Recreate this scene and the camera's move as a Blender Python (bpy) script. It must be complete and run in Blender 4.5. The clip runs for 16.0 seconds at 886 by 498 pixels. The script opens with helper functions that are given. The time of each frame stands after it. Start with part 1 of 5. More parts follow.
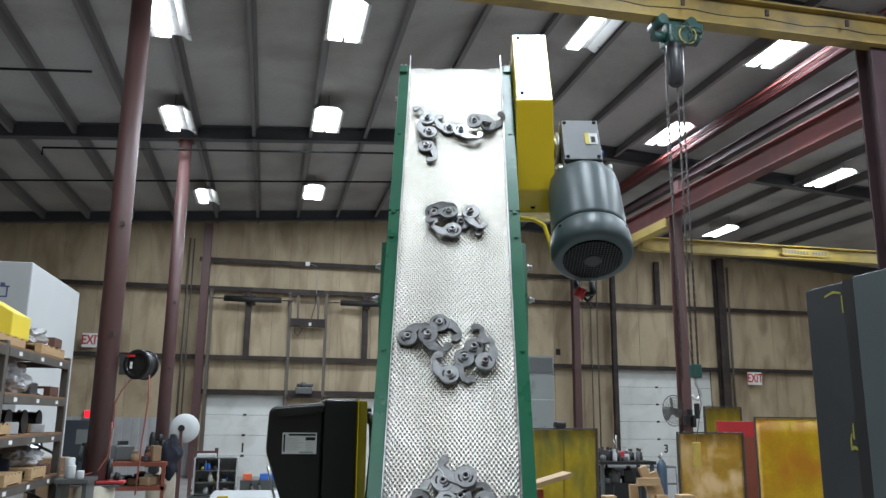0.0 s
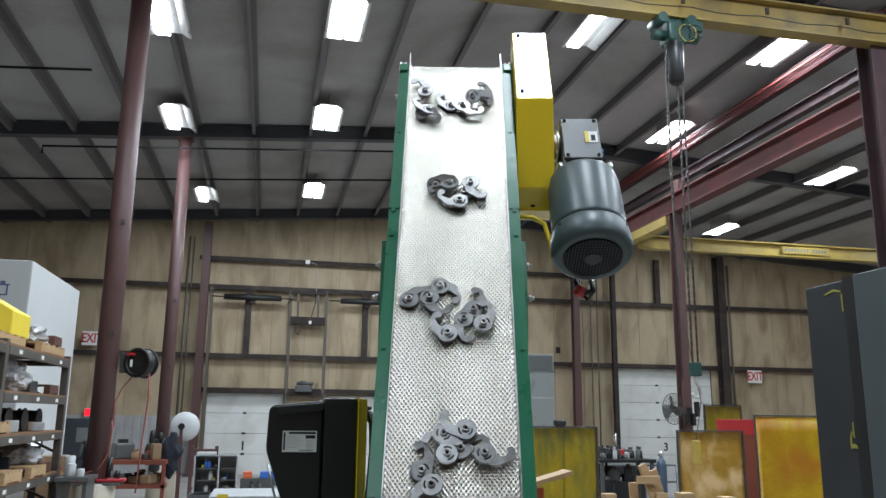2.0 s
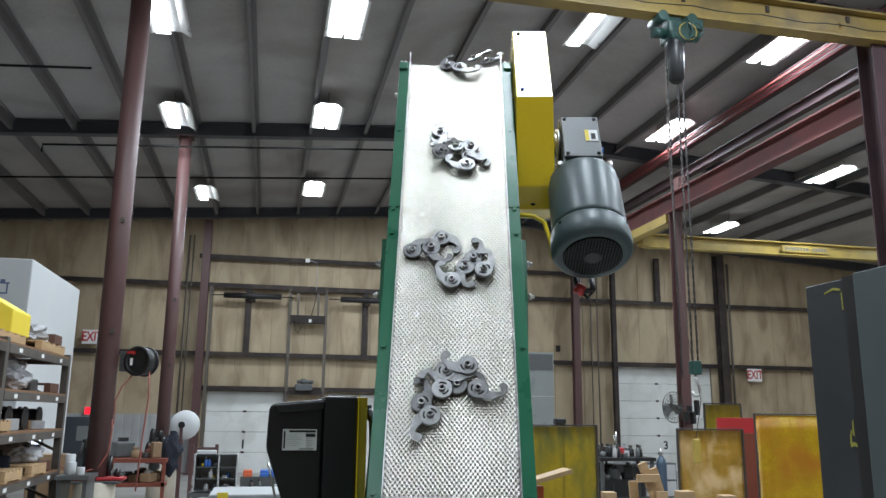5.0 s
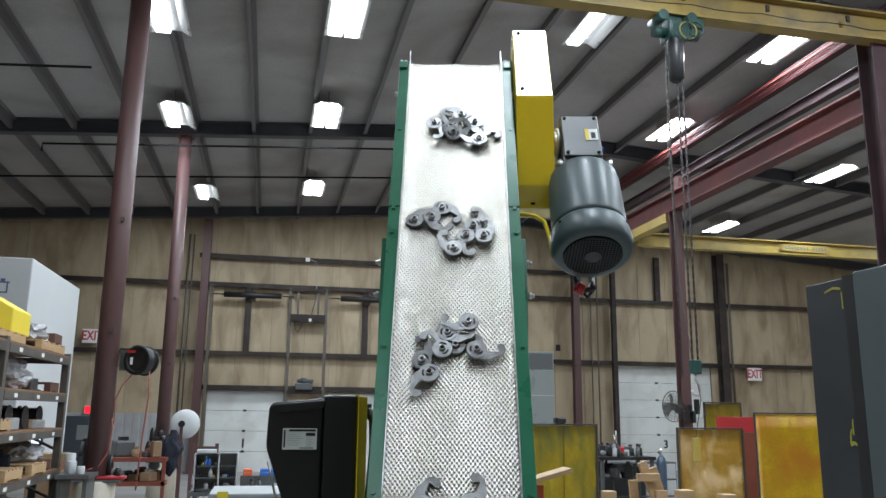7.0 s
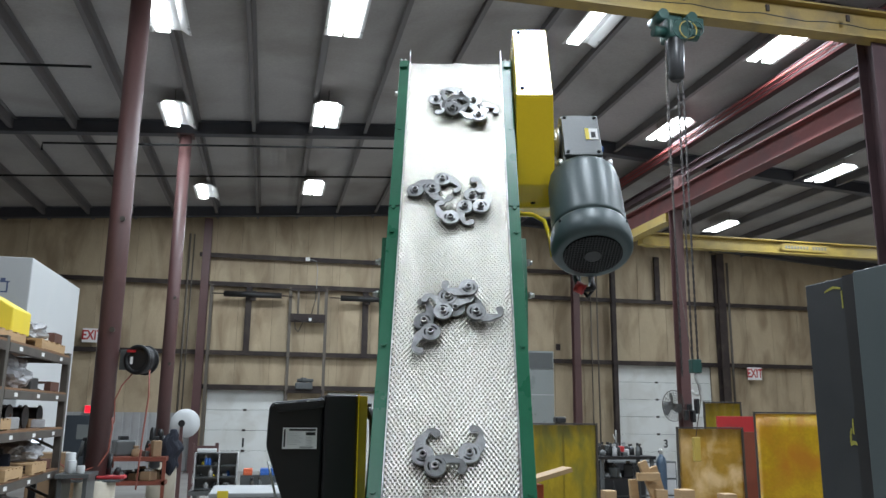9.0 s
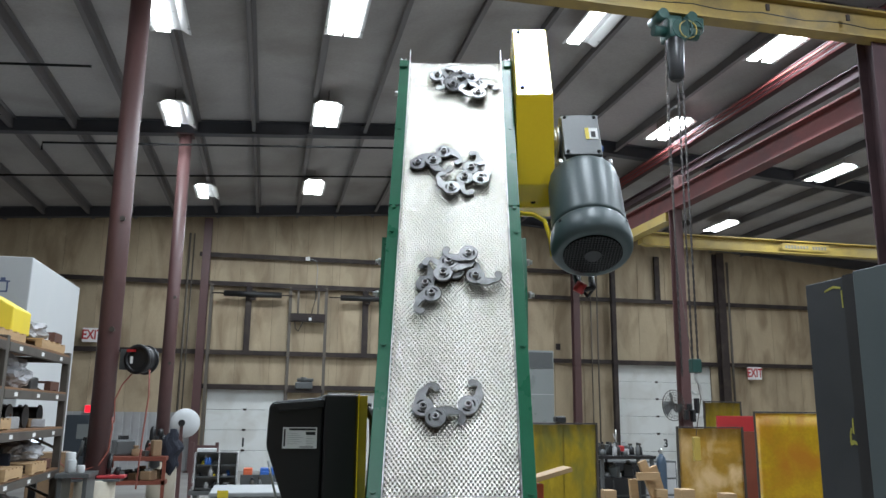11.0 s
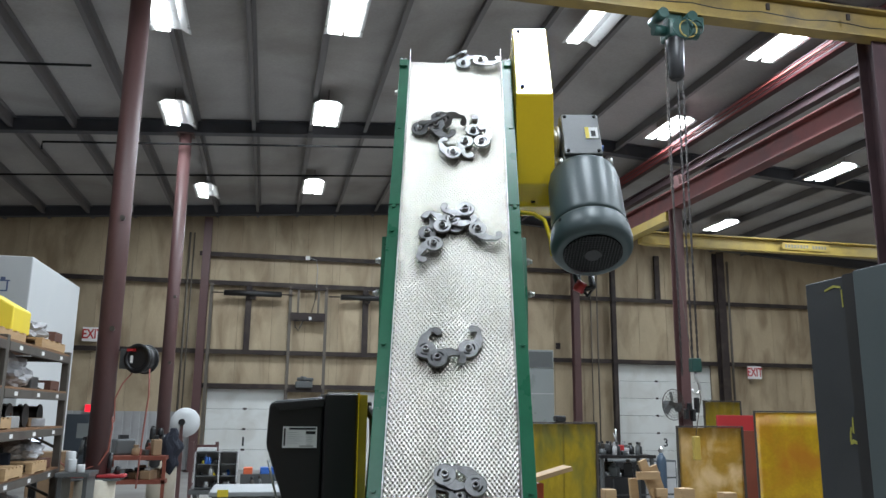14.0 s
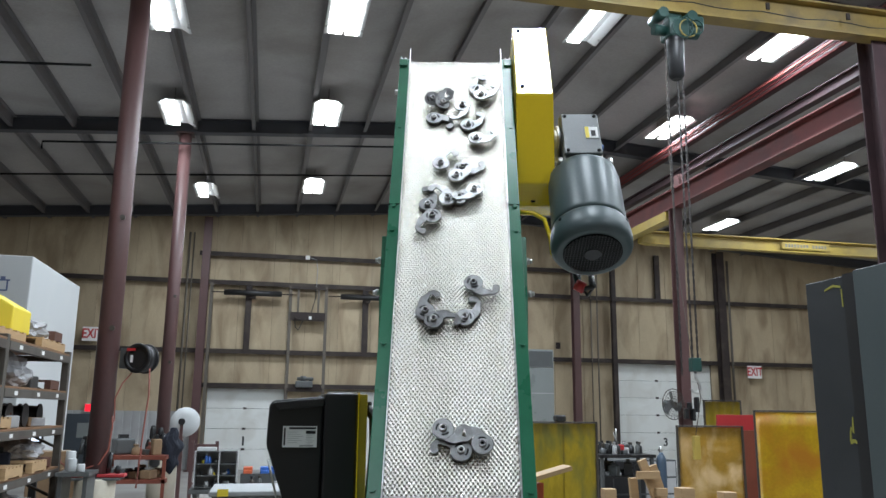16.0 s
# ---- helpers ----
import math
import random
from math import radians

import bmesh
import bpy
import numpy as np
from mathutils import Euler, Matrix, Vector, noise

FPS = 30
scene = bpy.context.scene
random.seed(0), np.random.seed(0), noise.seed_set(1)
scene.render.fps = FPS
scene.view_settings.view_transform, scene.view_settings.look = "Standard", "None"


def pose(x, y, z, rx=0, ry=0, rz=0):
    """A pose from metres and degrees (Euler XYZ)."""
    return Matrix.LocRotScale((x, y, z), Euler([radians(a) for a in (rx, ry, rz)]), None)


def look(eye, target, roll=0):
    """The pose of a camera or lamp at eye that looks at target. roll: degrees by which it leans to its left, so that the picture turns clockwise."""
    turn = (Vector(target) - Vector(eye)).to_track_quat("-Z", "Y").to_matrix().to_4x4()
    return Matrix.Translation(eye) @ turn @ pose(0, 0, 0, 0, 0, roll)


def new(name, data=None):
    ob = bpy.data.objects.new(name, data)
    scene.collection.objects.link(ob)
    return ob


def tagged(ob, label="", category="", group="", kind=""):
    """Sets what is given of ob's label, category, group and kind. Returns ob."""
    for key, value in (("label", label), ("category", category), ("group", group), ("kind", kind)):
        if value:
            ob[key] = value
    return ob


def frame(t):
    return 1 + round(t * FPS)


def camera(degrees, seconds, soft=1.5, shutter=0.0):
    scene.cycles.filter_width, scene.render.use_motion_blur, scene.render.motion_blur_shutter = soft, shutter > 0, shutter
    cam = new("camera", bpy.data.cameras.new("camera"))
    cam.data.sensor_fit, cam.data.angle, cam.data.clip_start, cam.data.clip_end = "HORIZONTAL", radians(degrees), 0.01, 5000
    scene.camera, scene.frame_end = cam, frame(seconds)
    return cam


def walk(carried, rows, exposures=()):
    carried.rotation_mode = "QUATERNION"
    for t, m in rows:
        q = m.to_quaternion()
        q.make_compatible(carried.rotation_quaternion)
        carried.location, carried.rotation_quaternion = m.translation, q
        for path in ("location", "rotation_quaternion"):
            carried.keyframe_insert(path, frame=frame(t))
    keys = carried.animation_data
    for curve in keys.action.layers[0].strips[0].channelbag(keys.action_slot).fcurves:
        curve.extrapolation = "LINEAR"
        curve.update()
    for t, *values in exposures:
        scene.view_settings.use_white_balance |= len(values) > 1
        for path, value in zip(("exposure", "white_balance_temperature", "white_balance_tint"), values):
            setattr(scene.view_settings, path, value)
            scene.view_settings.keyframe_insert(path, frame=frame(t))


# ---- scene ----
# ---- camera ----
EYE = (0.0, 0.0, 1.7)
cam = camera(58.5, 16.0, soft=1.5)


def aim(pitch, yaw=12.2):
    p, y = radians(pitch), radians(yaw)
    return look(EYE, (math.sin(y) * math.cos(p), math.cos(y) * math.cos(p), EYE[2] + math.sin(p)), 0.6)


walk(cam, [(0, aim(12.1)), (1, aim(12.035)), (2, aim(11.973)), (3, aim(11.928)), (4, aim(11.895)), (6.5, aim(11.814)),
           (9, aim(11.76)), (11.5, aim(11.724)), (13, aim(11.699)), (16, aim(11.65))])

# ---- world, light level ----
scene.view_settings.exposure = 0.0
world = bpy.data.worlds.new("world")
scene.world = world
world.use_nodes = True
world.node_tree.nodes["Background"].inputs["Color"].default_value = (0.55, 0.62, 0.72, 1)
world.node_tree.nodes["Background"].inputs["Strength"].default_value = 0.05
LAMP_WATTS = 146.0
LAMP_COLOUR = (0.785, 0.89, 1.0)


# ---- materials ----
def mat(name, colour, rough=0.5, metal=0.0, var=0.25, scale=4.0, fine=60.0, bump=0.1, dirt=None, dirt_amount=0.0,
        stretch=(1, 1, 1), emit=0.0, coat=0.0, alpha=1.0, random_tint=0.0, rough_var=0.12, spec=0.5):
    m = bpy.data.materials.new(name)
    m.use_nodes = True
    nt = m.node_tree
    nodes, links = nt.nodes, nt.links
    b = nodes["Principled BSDF"]
    b.inputs["Metallic"].default_value = metal
    b.inputs["Coat Weight"].default_value = coat
    b.inputs["Specular IOR Level"].default_value = spec
    tc = nodes.new("ShaderNodeTexCoord")
    mp = nodes.new("ShaderNodeMapping")
    mp.inputs["Scale"].default_value = stretch
    links.new(tc.outputs["Object"], mp.inputs["Vector"])
    big = nodes.new("ShaderNodeTexNoise")
    big.inputs["Scale"].default_value = scale
    big.inputs["Detail"].default_value = 5
    big.inputs["Roughness"].default_value = 0.6
    small = nodes.new("ShaderNodeTexNoise")
    small.inputs["Scale"].default_value = fine
    small.inputs["Detail"].default_value = 3
    links.new(mp.outputs[0], big.inputs["Vector"])
    links.new(mp.outputs[0], small.inputs["Vector"])
    mix = nodes.new("ShaderNodeMixRGB")
    mix.inputs[1].default_value = (*[max(0, c * (1 - var)) for c in colour], 1)
    mix.inputs[2].default_value = (*[min(1, c * (1 + var)) for c in colour], 1)
    links.new(big.outputs["Fac"], mix.inputs[0])
    out = mix.outputs[0]
    grain = nodes.new("ShaderNodeMixRGB")
    grain.blend_type = "MULTIPLY"
    grain.inputs[0].default_value = min(0.6, var)
    links.new(out, grain.inputs[1])
    links.new(small.outputs["Fac"], grain.inputs[2])
    out = grain.outputs[0]
    if dirt is not None:
        ramp = nodes.new("ShaderNodeValToRGB")
        ramp.color_ramp.elements[0].position = 0.46
        ramp.color_ramp.elements[1].position = 0.66
        stain = nodes.new("ShaderNodeTexNoise")
        stain.inputs["Scale"].default_value = scale * 0.7
        stain.inputs["Detail"].default_value = 7
        stain.inputs["Distortion"].default_value = 0.6
        links.new(mp.outputs[0], stain.inputs["Vector"])
        links.new(stain.outputs["Fac"], ramp.inputs[0])
        amount = nodes.new("ShaderNodeMath")
        amount.operation = "MULTIPLY"
        amount.inputs[1].default_value = dirt_amount
        links.new(ramp.outputs[0], amount.inputs[0])
        over = nodes.new("ShaderNodeMixRGB")
        over.inputs[2].default_value = (*dirt, 1)
        links.new(amount.outputs[0], over.inputs[0])
        links.new(out, over.inputs[1])
        out = over.outputs[0]
    if random_tint:
        info = nodes.new("ShaderNodeObjectInfo")
        hsv = nodes.new("ShaderNodeHueSaturation")
        rng = nodes.new("ShaderNodeMapRange")
        rng.inputs["To Min"].default_value = 1 - random_tint
        rng.inputs["To Max"].default_value = 1 + random_tint
        links.new(info.outputs["Random"], rng.inputs["Value"])
        links.new(rng.outputs[0], hsv.inputs["Value"])
        links.new(out, hsv.inputs["Color"])
        out = hsv.outputs[0]
    links.new(out, b.inputs["Base Color"])
    rr = nodes.new("ShaderNodeMapRange")
    rr.inputs["To Min"].default_value = max(0.02, rough - rough_var)
    rr.inputs["To Max"].default_value = min(1, rough + rough_var)
    links.new(big.outputs["Fac"], rr.inputs["Value"])
    links.new(rr.outputs[0], b.inputs["Roughness"])
    if bump:
        bp = nodes.new("ShaderNodeBump")
        bp.inputs["Strength"].default_value = bump
        bp.inputs["Distance"].default_value = 0.002
        links.new(small.outputs["Fac"], bp.inputs["Height"])
        links.new(bp.outputs[0], b.inputs["Normal"])
    if emit:
        b.inputs["Emission Color"].default_value = (*colour, 1)
        b.inputs["Emission Strength"].default_value = emit
    b.inputs["Alpha"].default_value = alpha
    return m


M_FLOOR = mat("concrete_floor", (0.37, 0.36, 0.34), 0.5, 0, 0.3, 0.8, 40, 0.1, (0.12, 0.11, 0.10), 0.6)
M_WALL = mat("tan_wall_panel", (0.46, 0.365, 0.24), 0.75, 0, 0.22, 1.5, 25, 0.2, (0.17, 0.115, 0.065), 0.65, (1.6, 1.6, 0.5), random_tint=0.07)
# core seen in the panel joints; their shade is put into this darker tan
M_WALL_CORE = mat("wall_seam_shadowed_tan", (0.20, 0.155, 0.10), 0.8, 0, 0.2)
M_LINER = mat("grey_liner_sheet", (0.42, 0.42, 0.42), 0.5, 0, 0.15, 1.5, 30, 0.1, (0.2, 0.19, 0.18), 0.4)
M_ROOF = mat("roof_insulation", (0.43, 0.41, 0.40), 0.8, 0, 0.25, 0.5, 20, 0.2, (0.16, 0.14, 0.12), 0.5)
# purlin and rafter tones are lightened and cooled to hold the roof haze
M_PURLIN = mat("purlin_hazed_grey", (0.17, 0.16, 0.165), 0.6, 0, 0.2, 2, 30, 0.1)
M_RAFTER = mat("rafter_dark_steel", (0.070, 0.072, 0.084), 0.6, 0, 0.2, 2, 30, 0.1)
M_COLUMN = mat("red_oxide_paint", (0.105, 0.05, 0.048), 0.5, 0, 0.22, 3, 60, 0.15, (0.07, 0.04, 0.035), 0.5, (1, 1, 0.3))
M_COLDARK = mat("dark_red_oxide_paint", (0.070, 0.040, 0.043), 0.65, 0, 0.25, 3, 60, 0.1, (0.035, 0.025, 0.027), 0.5, spec=0.25)
M_CONDUCT = mat("red_conductor_plastic", (0.13, 0.028, 0.025), 0.75, 0, 0.15, spec=0.15)
M_RED = mat("red_beam_paint", (0.17, 0.056, 0.052), 0.6, 0, 0.25, 2, 40, 0.1, (0.07, 0.04, 0.04), 0.6, spec=0.25)
M_GIRT = mat("girt_dark_steel", (0.034, 0.024, 0.022), 0.65, 0, 0.3, 3, 40, 0.1, (0.085, 0.065, 0.05), 0.5, spec=0.3)
# near girder: crane yellow darkened and mottled to carry the shade it stands in
M_YCRANE_SHADED = mat("shaded_crane_paint", (0.33, 0.225, 0.055), 0.55, 0, 0.25, 2, 40, 0.1, (0.11, 0.08, 0.045), 0.7)
M_YCRANE = mat("crane_yellow_paint", (0.42, 0.30, 0.06), 0.45, 0, 0.15, 3, 40, 0.08, (0.2, 0.14, 0.05), 0.5)
M_DOOR = mat("white_door_steel", (0.70, 0.71, 0.68), 0.5, 0, 0.06, 2, 30, 0.05, (0.45, 0.42, 0.36), 0.4)
M_GREEN = mat("green_enamel", (0.014, 0.145, 0.07), 0.3, 0, 0.14, 6, 120, 0.06, (0.010, 0.075, 0.04), 0.4, spec=0.35)
M_STEEL_EDGE = mat("bright_steel", (0.72, 0.72, 0.71), 0.25, 1.0, 0.08, 12, 200, 0.05)
M_BED = mat("rigidized_stainless", (0.45, 0.43, 0.38), 0.26, 1.0, 0.06, 5, 300, 0.0, rough_var=0.02)
M_ZINC = mat("zinc_bolt", (0.62, 0.62, 0.60), 0.35, 1.0, 0.1, 20, 300, 0.1)
M_YGUARD = mat("yellow_guard_enamel", (0.84, 0.60, 0.03), 0.17, 0, 0.08, 4, 100, 0.03, (0.62, 0.42, 0.03), 0.3, coat=0.4)
M_MOTOR = mat("grey_motor_paint", (0.075, 0.105, 0.108), 0.38, 0, 0.14, 9, 120, 0.12, (0.055, 0.065, 0.068), 0.5)
M_GEAR = mat("dark_cast_iron_paint", (0.09, 0.095, 0.095), 0.42, 0.1, 0.15, 8, 150, 0.15)
M_BLACK = mat("black_plastic", (0.012, 0.012, 0.013), 0.42, 0, 0.15, 5, 150, 0.08)
M_DARK = mat("dark_void", (0.008, 0.008, 0.008), 0.85, 0, 0.1, spec=0.1)
M_PAPER = mat("white_label_paper", (0.78, 0.78, 0.76), 0.6, 0, 0.04)
M_INK = mat("black_ink", (0.02, 0.02, 0.02), 0.7, 0, 0.05)
M_PRINT = mat("grey_print", (0.16, 0.16, 0.16), 0.7, 0, 0.05)
M_TRACK = mat("dusty_track_steel", (0.125, 0.105, 0.085), 0.6, 0.2, 0.2, 3, 40, 0.1)
M_CRATE = mat("grey_white_plastic", (0.30, 0.315, 0.315), 0.5, 0, 0.06)
M_RUST = mat("rusty_orange_paint", (0.20, 0.05, 0.028), 0.55, 0, 0.2, 4, 50, 0.1)
M_YLABEL = mat("yellow_label", (0.80, 0.62, 0.05), 0.55, 0, 0.05)
M_BLUE = mat("blue_plastic", (0.03, 0.12, 0.42), 0.45, 0, 0.1)
M_PART = mat("steel_stamping", (0.30, 0.30, 0.30), 0.36, 1.0, 0.22, 40, 400, 0.12, (0.12, 0.115, 0.11), 0.45, random_tint=0.4)
M_HUB = mat("machined_hub", (0.45, 0.44, 0.43), 0.35, 1.0, 0.15, 60, 400, 0.1, random_tint=0.3)
M_CURTAIN = mat("yellow_weld_curtain", (0.60, 0.40, 0.02), 0.35, 0, 0.35, 3.2, 30, 0.1, (0.45, 0.19, 0.02), 0.85)
M_CURTAIN_PALE = mat("worn_weld_curtain", (0.50, 0.31, 0.05), 0.45, 0, 0.3, 4.0, 30, 0.15, (0.70, 0.54, 0.32), 0.9)
M_CURTAIN_GREEN = mat("olive_weld_curtain", (0.46, 0.345, 0.03), 0.35, 0, 0.35, 4.5, 30, 0.1, (0.17, 0.17, 0.05), 0.75, (1.6, 1.6, 0.6))
M_REDPAINT = mat("red_sheet", (0.42, 0.03, 0.035), 0.45, 0, 0.15, 3, 40, 0.08)
M_ORANGE = mat("orange_paint", (0.55, 0.11, 0.04), 0.45, 0, 0.15, 3, 40, 0.08)
M_FRAME = mat("dark_frame_tube", (0.06, 0.05, 0.04), 0.5, 0.2, 0.2)
M_CABINET = mat("grey_cabinet_paint", (0.030, 0.033, 0.036), 0.45, 0, 0.15, 3, 80, 0.1, (0.05, 0.052, 0.052), 0.35, spec=0.35)
M_CABINET_LIGHT = mat("pale_grey_cabinet_paint", (0.075, 0.092, 0.095), 0.45, 0, 0.1, 3, 80, 0.06, spec=0.35)
M_CHALK = mat("yellow_paint_smear", (0.34, 0.32, 0.05), 0.7, 0, 0.3, 30)
M_WHITE = mat("white_enamel", (0.54, 0.555, 0.555), 0.45, 0, 0.05, 2, 40, 0.04, (0.6, 0.6, 0.58), 0.2)
M_WOOD = mat("pine_timber", (0.50, 0.33, 0.17), 0.65, 0, 0.25, 5, 60, 0.2, (0.30, 0.18, 0.09), 0.4, (1, 1, 6))
M_DECK = mat("brown_shelf_board", (0.24, 0.125, 0.06), 0.7, 0, 0.25, 5, 50, 0.15)
M_OLDWOOD = mat("old_red_brown_timber", (0.13, 0.055, 0.035), 0.7, 0, 0.25, 5, 60, 0.2, (0.07, 0.035, 0.025), 0.5, (1, 1, 6))
M_NAVY = mat("navy_cloth", (0.012, 0.015, 0.026), 0.85, 0, 0.3, 6, 80, 0.3)
M_RACK = mat("rack_grey_green_steel", (0.10, 0.087, 0.072), 0.6, 0.0, 0.3, 4, 60, 0.1, (0.05, 0.035, 0.028), 0.6)
M_CARD = mat("cardboard", (0.28, 0.18, 0.10), 0.8, 0, 0.25, 4, 50, 0.1)
M_CLING = mat("plastic_wrap", (0.42, 0.42, 0.43), 0.22, 0, 0.25, 14, 60, 0.5)
M_HOSE = mat("orange_red_hose", (0.30, 0.085, 0.06), 0.5, 0, 0.1)
M_BEIGE = mat("beige_column_guard", (0.55, 0.50, 0.40), 0.6, 0, 0.12, 3, 40, 0.1, (0.3, 0.26, 0.2), 0.5)
M_SIGN = mat("sign_white", (0.82, 0.80, 0.78), 0.5, 0, 0.04)
M_SIGNRED = mat("sign_red", (0.50, 0.03, 0.03), 0.5, 0, 0.05)
M_REDGLOW = mat("red_exit_lamp", (0.9, 0.012, 0.03), 0.5, 0, 0.0, emit=1.1)
M_SCREEN = mat("lit_screen", (0.75, 0.85, 1.0), 0.4, 0, 0.0, emit=1.6)
M_LAMP = mat("fluorescent_glow", (0.93, 0.97, 1.0), 0.5, 0, 0.0, emit=9.0)
M_REFLECT = mat("fixture_white_metal", (0.75, 0.77, 0.78), 0.3, 0.3, 0.05)
M_HOIST = mat("green_hoist_paint", (0.014, 0.055, 0.045), 0.45, 0, 0.2, 8, 80, 0.1)
M_CHAIN = mat("oiled_chain", (0.045, 0.036, 0.034), 0.45, 0.3, 0.2)
M_CLEAR = mat("grey_glazed_panel", (0.21, 0.225, 0.22), 0.3, 0, 0.1, 3, 40, 0.05)
M_TEAL = mat("slate_door_paint", (0.05, 0.062, 0.075), 0.4, 0, 0.15)


# ---- mesh tools ----
def box(bm, lo, hi, bevel=0.0, m=None):
    vs = [bm.verts.new((x, y, z)) for x in (lo[0], hi[0]) for y in (lo[1], hi[1]) for z in (lo[2], hi[2])]
    fs = [bm.faces.new([vs[i] for i in f]) for f in
          ((0, 1, 3, 2), (4, 6, 7, 5), (0, 4, 5, 1), (2, 3, 7, 6), (0, 2, 6, 4), (1, 5, 7, 3))]
    if bevel:
        es = list({e for f in fs for e in f.edges})
        r = bmesh.ops.bevel(bm, geom=es, offset=bevel, segments=2, profile=0.5, affect="EDGES")
        vs = list({v for f in r["faces"] for v in f.verts} | {v for v in vs if v.is_valid})
    if m is not None:
        bmesh.ops.transform(bm, matrix=m, verts=[v for v in vs if v.is_valid])
    return vs


def prism(bm, poly, a, b, axis="x", bevel=0.0):
    """Extrudes a polygon of pairs along an axis from a to b; pairs are the other two axes in order."""
    def at(p, q):
        return {"x": (q, p[0], p[1]), "y": (p[0], q, p[1]), "z": (p[0], p[1], q)}[axis]
    lo = [bm.verts.new(at(p, a)) for p in poly]
    hi = [bm.verts.new(at(p, b)) for p in poly]
    n = len(poly)
    fs = [bm.faces.new(lo), bm.faces.new(hi[::-1])]
    for i in range(n):
        fs.append(bm.faces.new((lo[i], hi[i], hi[(i + 1) % n], lo[(i + 1) % n])))
    if bevel:
        bmesh.ops.bevel(bm, geom=list({e for f in fs for e in f.edges}), offset=bevel, segments=2, profile=0.5, affect="EDGES")


def tube(bm, p0, p1, r0, r1=None, seg=16, caps=True):
    p0, p1 = Vector(p0), Vector(p1)
    r1 = r0 if r1 is None else r1
    q = (p1 - p0).to_track_quat("Z", "Y").to_matrix()
    rings = []
    for p, r in ((p0, r0), (p1, r1)):
        rings.append([bm.verts.new(p + q @ Vector((r * math.cos(2 * math.pi * i / seg), r * math.sin(2 * math.pi * i / seg), 0))) for i in range(seg)])
    for i in range(seg):
        f = bm.faces.new((rings[0][i], rings[0][(i + 1) % seg], rings[1][(i + 1) % seg], rings[1][i]))
        f.smooth = True
    if caps:
        bm.faces.new(rings[0][::-1])
        bm.faces.new(rings[1])


def lathe(bm, profile, seg=32, close=False):
    """Turns (radius, height) pairs round z."""
    rings = [[bm.verts.new((r * math.cos(2 * math.pi * i / seg), r * math.sin(2 * math.pi * i / seg), z)) for i in range(seg)] for r, z in profile]
    pairs = list(zip(rings, rings[1:])) + ([(rings[-1], rings[0])] if close else [])
    for a, b in pairs:
        for i in range(seg):
            bm.faces.new((a[i], a[(i + 1) % seg], b[(i + 1) % seg], b[i])).smooth = True
    if not close:
        bm.faces.new(rings[0][::-1])
        bm.faces.new(rings[-1])


def pipe(bm, points, r, seg=8):
    """A bent round bar through points."""
    pts = [Vector(p) for p in points]
    rings = []
    for i, p in enumerate(pts):
        way = (pts[min(i + 1, len(pts) - 1)] - pts[max(i - 1, 0)]).normalized()
        q = way.to_track_quat("Z", "Y").to_matrix()
        rings.append([bm.verts.new(p + q @ Vector((r * math.cos(2 * math.pi * k / seg), r * math.sin(2 * math.pi * k / seg), 0))) for k in range(seg)])
    for a, b in zip(rings, rings[1:]):
        off = min(range(seg), key=lambda o: sum((a[k].co - b[(k + o) % seg].co).length for k in range(seg)))
        for k in range(seg):
            bm.faces.new((a[k], a[(k + 1) % seg], b[(k + 1 + off) % seg], b[(k + off) % seg])).smooth = True
    bm.faces.new(rings[0][::-1])
    bm.faces.new(rings[-1])


def ibeam(bm, p0, length, axis, height, width, web=0.012, flange=0.018):
    """An I-beam from p0 (centre of its underside) along axis x, y or z (for z, height runs along y)."""
    h, w, e = height, width / 2, web / 2
    half = [(w, 0), (w, flange), (e, flange), (e, h - flange), (w, h - flange), (w, h)]
    shape = half + [(-a, b) for a, b in half[::-1]]
    i, j, k = {"y": (0, 2, 1), "x": (1, 2, 0), "z": (0, 1, 2)}[axis]
    prism(bm, [(a + p0[i], b + p0[j]) for a, b in shape], p0[k], p0[k] + length, axis)


def finish(bm, name, material):
    bmesh.ops.recalc_face_normals(bm, faces=bm.faces)
    me = bpy.data.meshes.new(name)
    bm.to_mesh(me)
    bm.free()
    me.materials.append(material)
    return me


def part(name, bm, material, parent, label=""):
    ob = new(name, finish(bm, name, material))
    ob.parent = parent
    return tagged(ob, label)


def thing(name, label, category, m=Matrix(), group="", kind=""):
    ob = new(name)
    ob.empty_display_size = 0.1
    ob.matrix_basis = m
    return tagged(ob, label, category, group, kind)


def solid(name, bm, material, label="", category="", group="", kind=""):
    return tagged(new(name, finish(bm, name, material)), label, category, group, kind)


def BM():
    return bmesh.new()


def boxpart(name, lo, hi, material, parent, label="", bevel=0.0):
    bm = BM()
    box(bm, lo, hi, bevel)
    return part(name, bm, material, parent, label)


def words(text, size, material, parent, m, name="lettering"):
    cu = bpy.data.curves.new("lettering", "FONT")
    cu.body, cu.size, cu.extrude, cu.offset = text, size, 0.001, 0.02 * size
    cu.align_x, cu.align_y = "CENTER", "CENTER"
    tmp = bpy.data.objects.new("tmp", cu)
    me = bpy.data.meshes.new_from_object(tmp)
    bpy.data.objects.remove(tmp)
    me.materials.clear()
    me.materials.append(material)
    ob = new(name, me)
    ob.parent = parent
    ob.matrix_basis = m
    return ob


FACING = pose(0, 0, 0, 90, 0, 0)

# ---- the building ----
WEST, EAST, SOUTH, NORTH = -12.0, 22.0, -9.0, 24.4
RIDGE_X, RIDGE_Z, FALL = 5.2, 8.15, 0.07


def roof_z(x):
    return RIDGE_Z - FALL * abs(x - RIDGE_X)


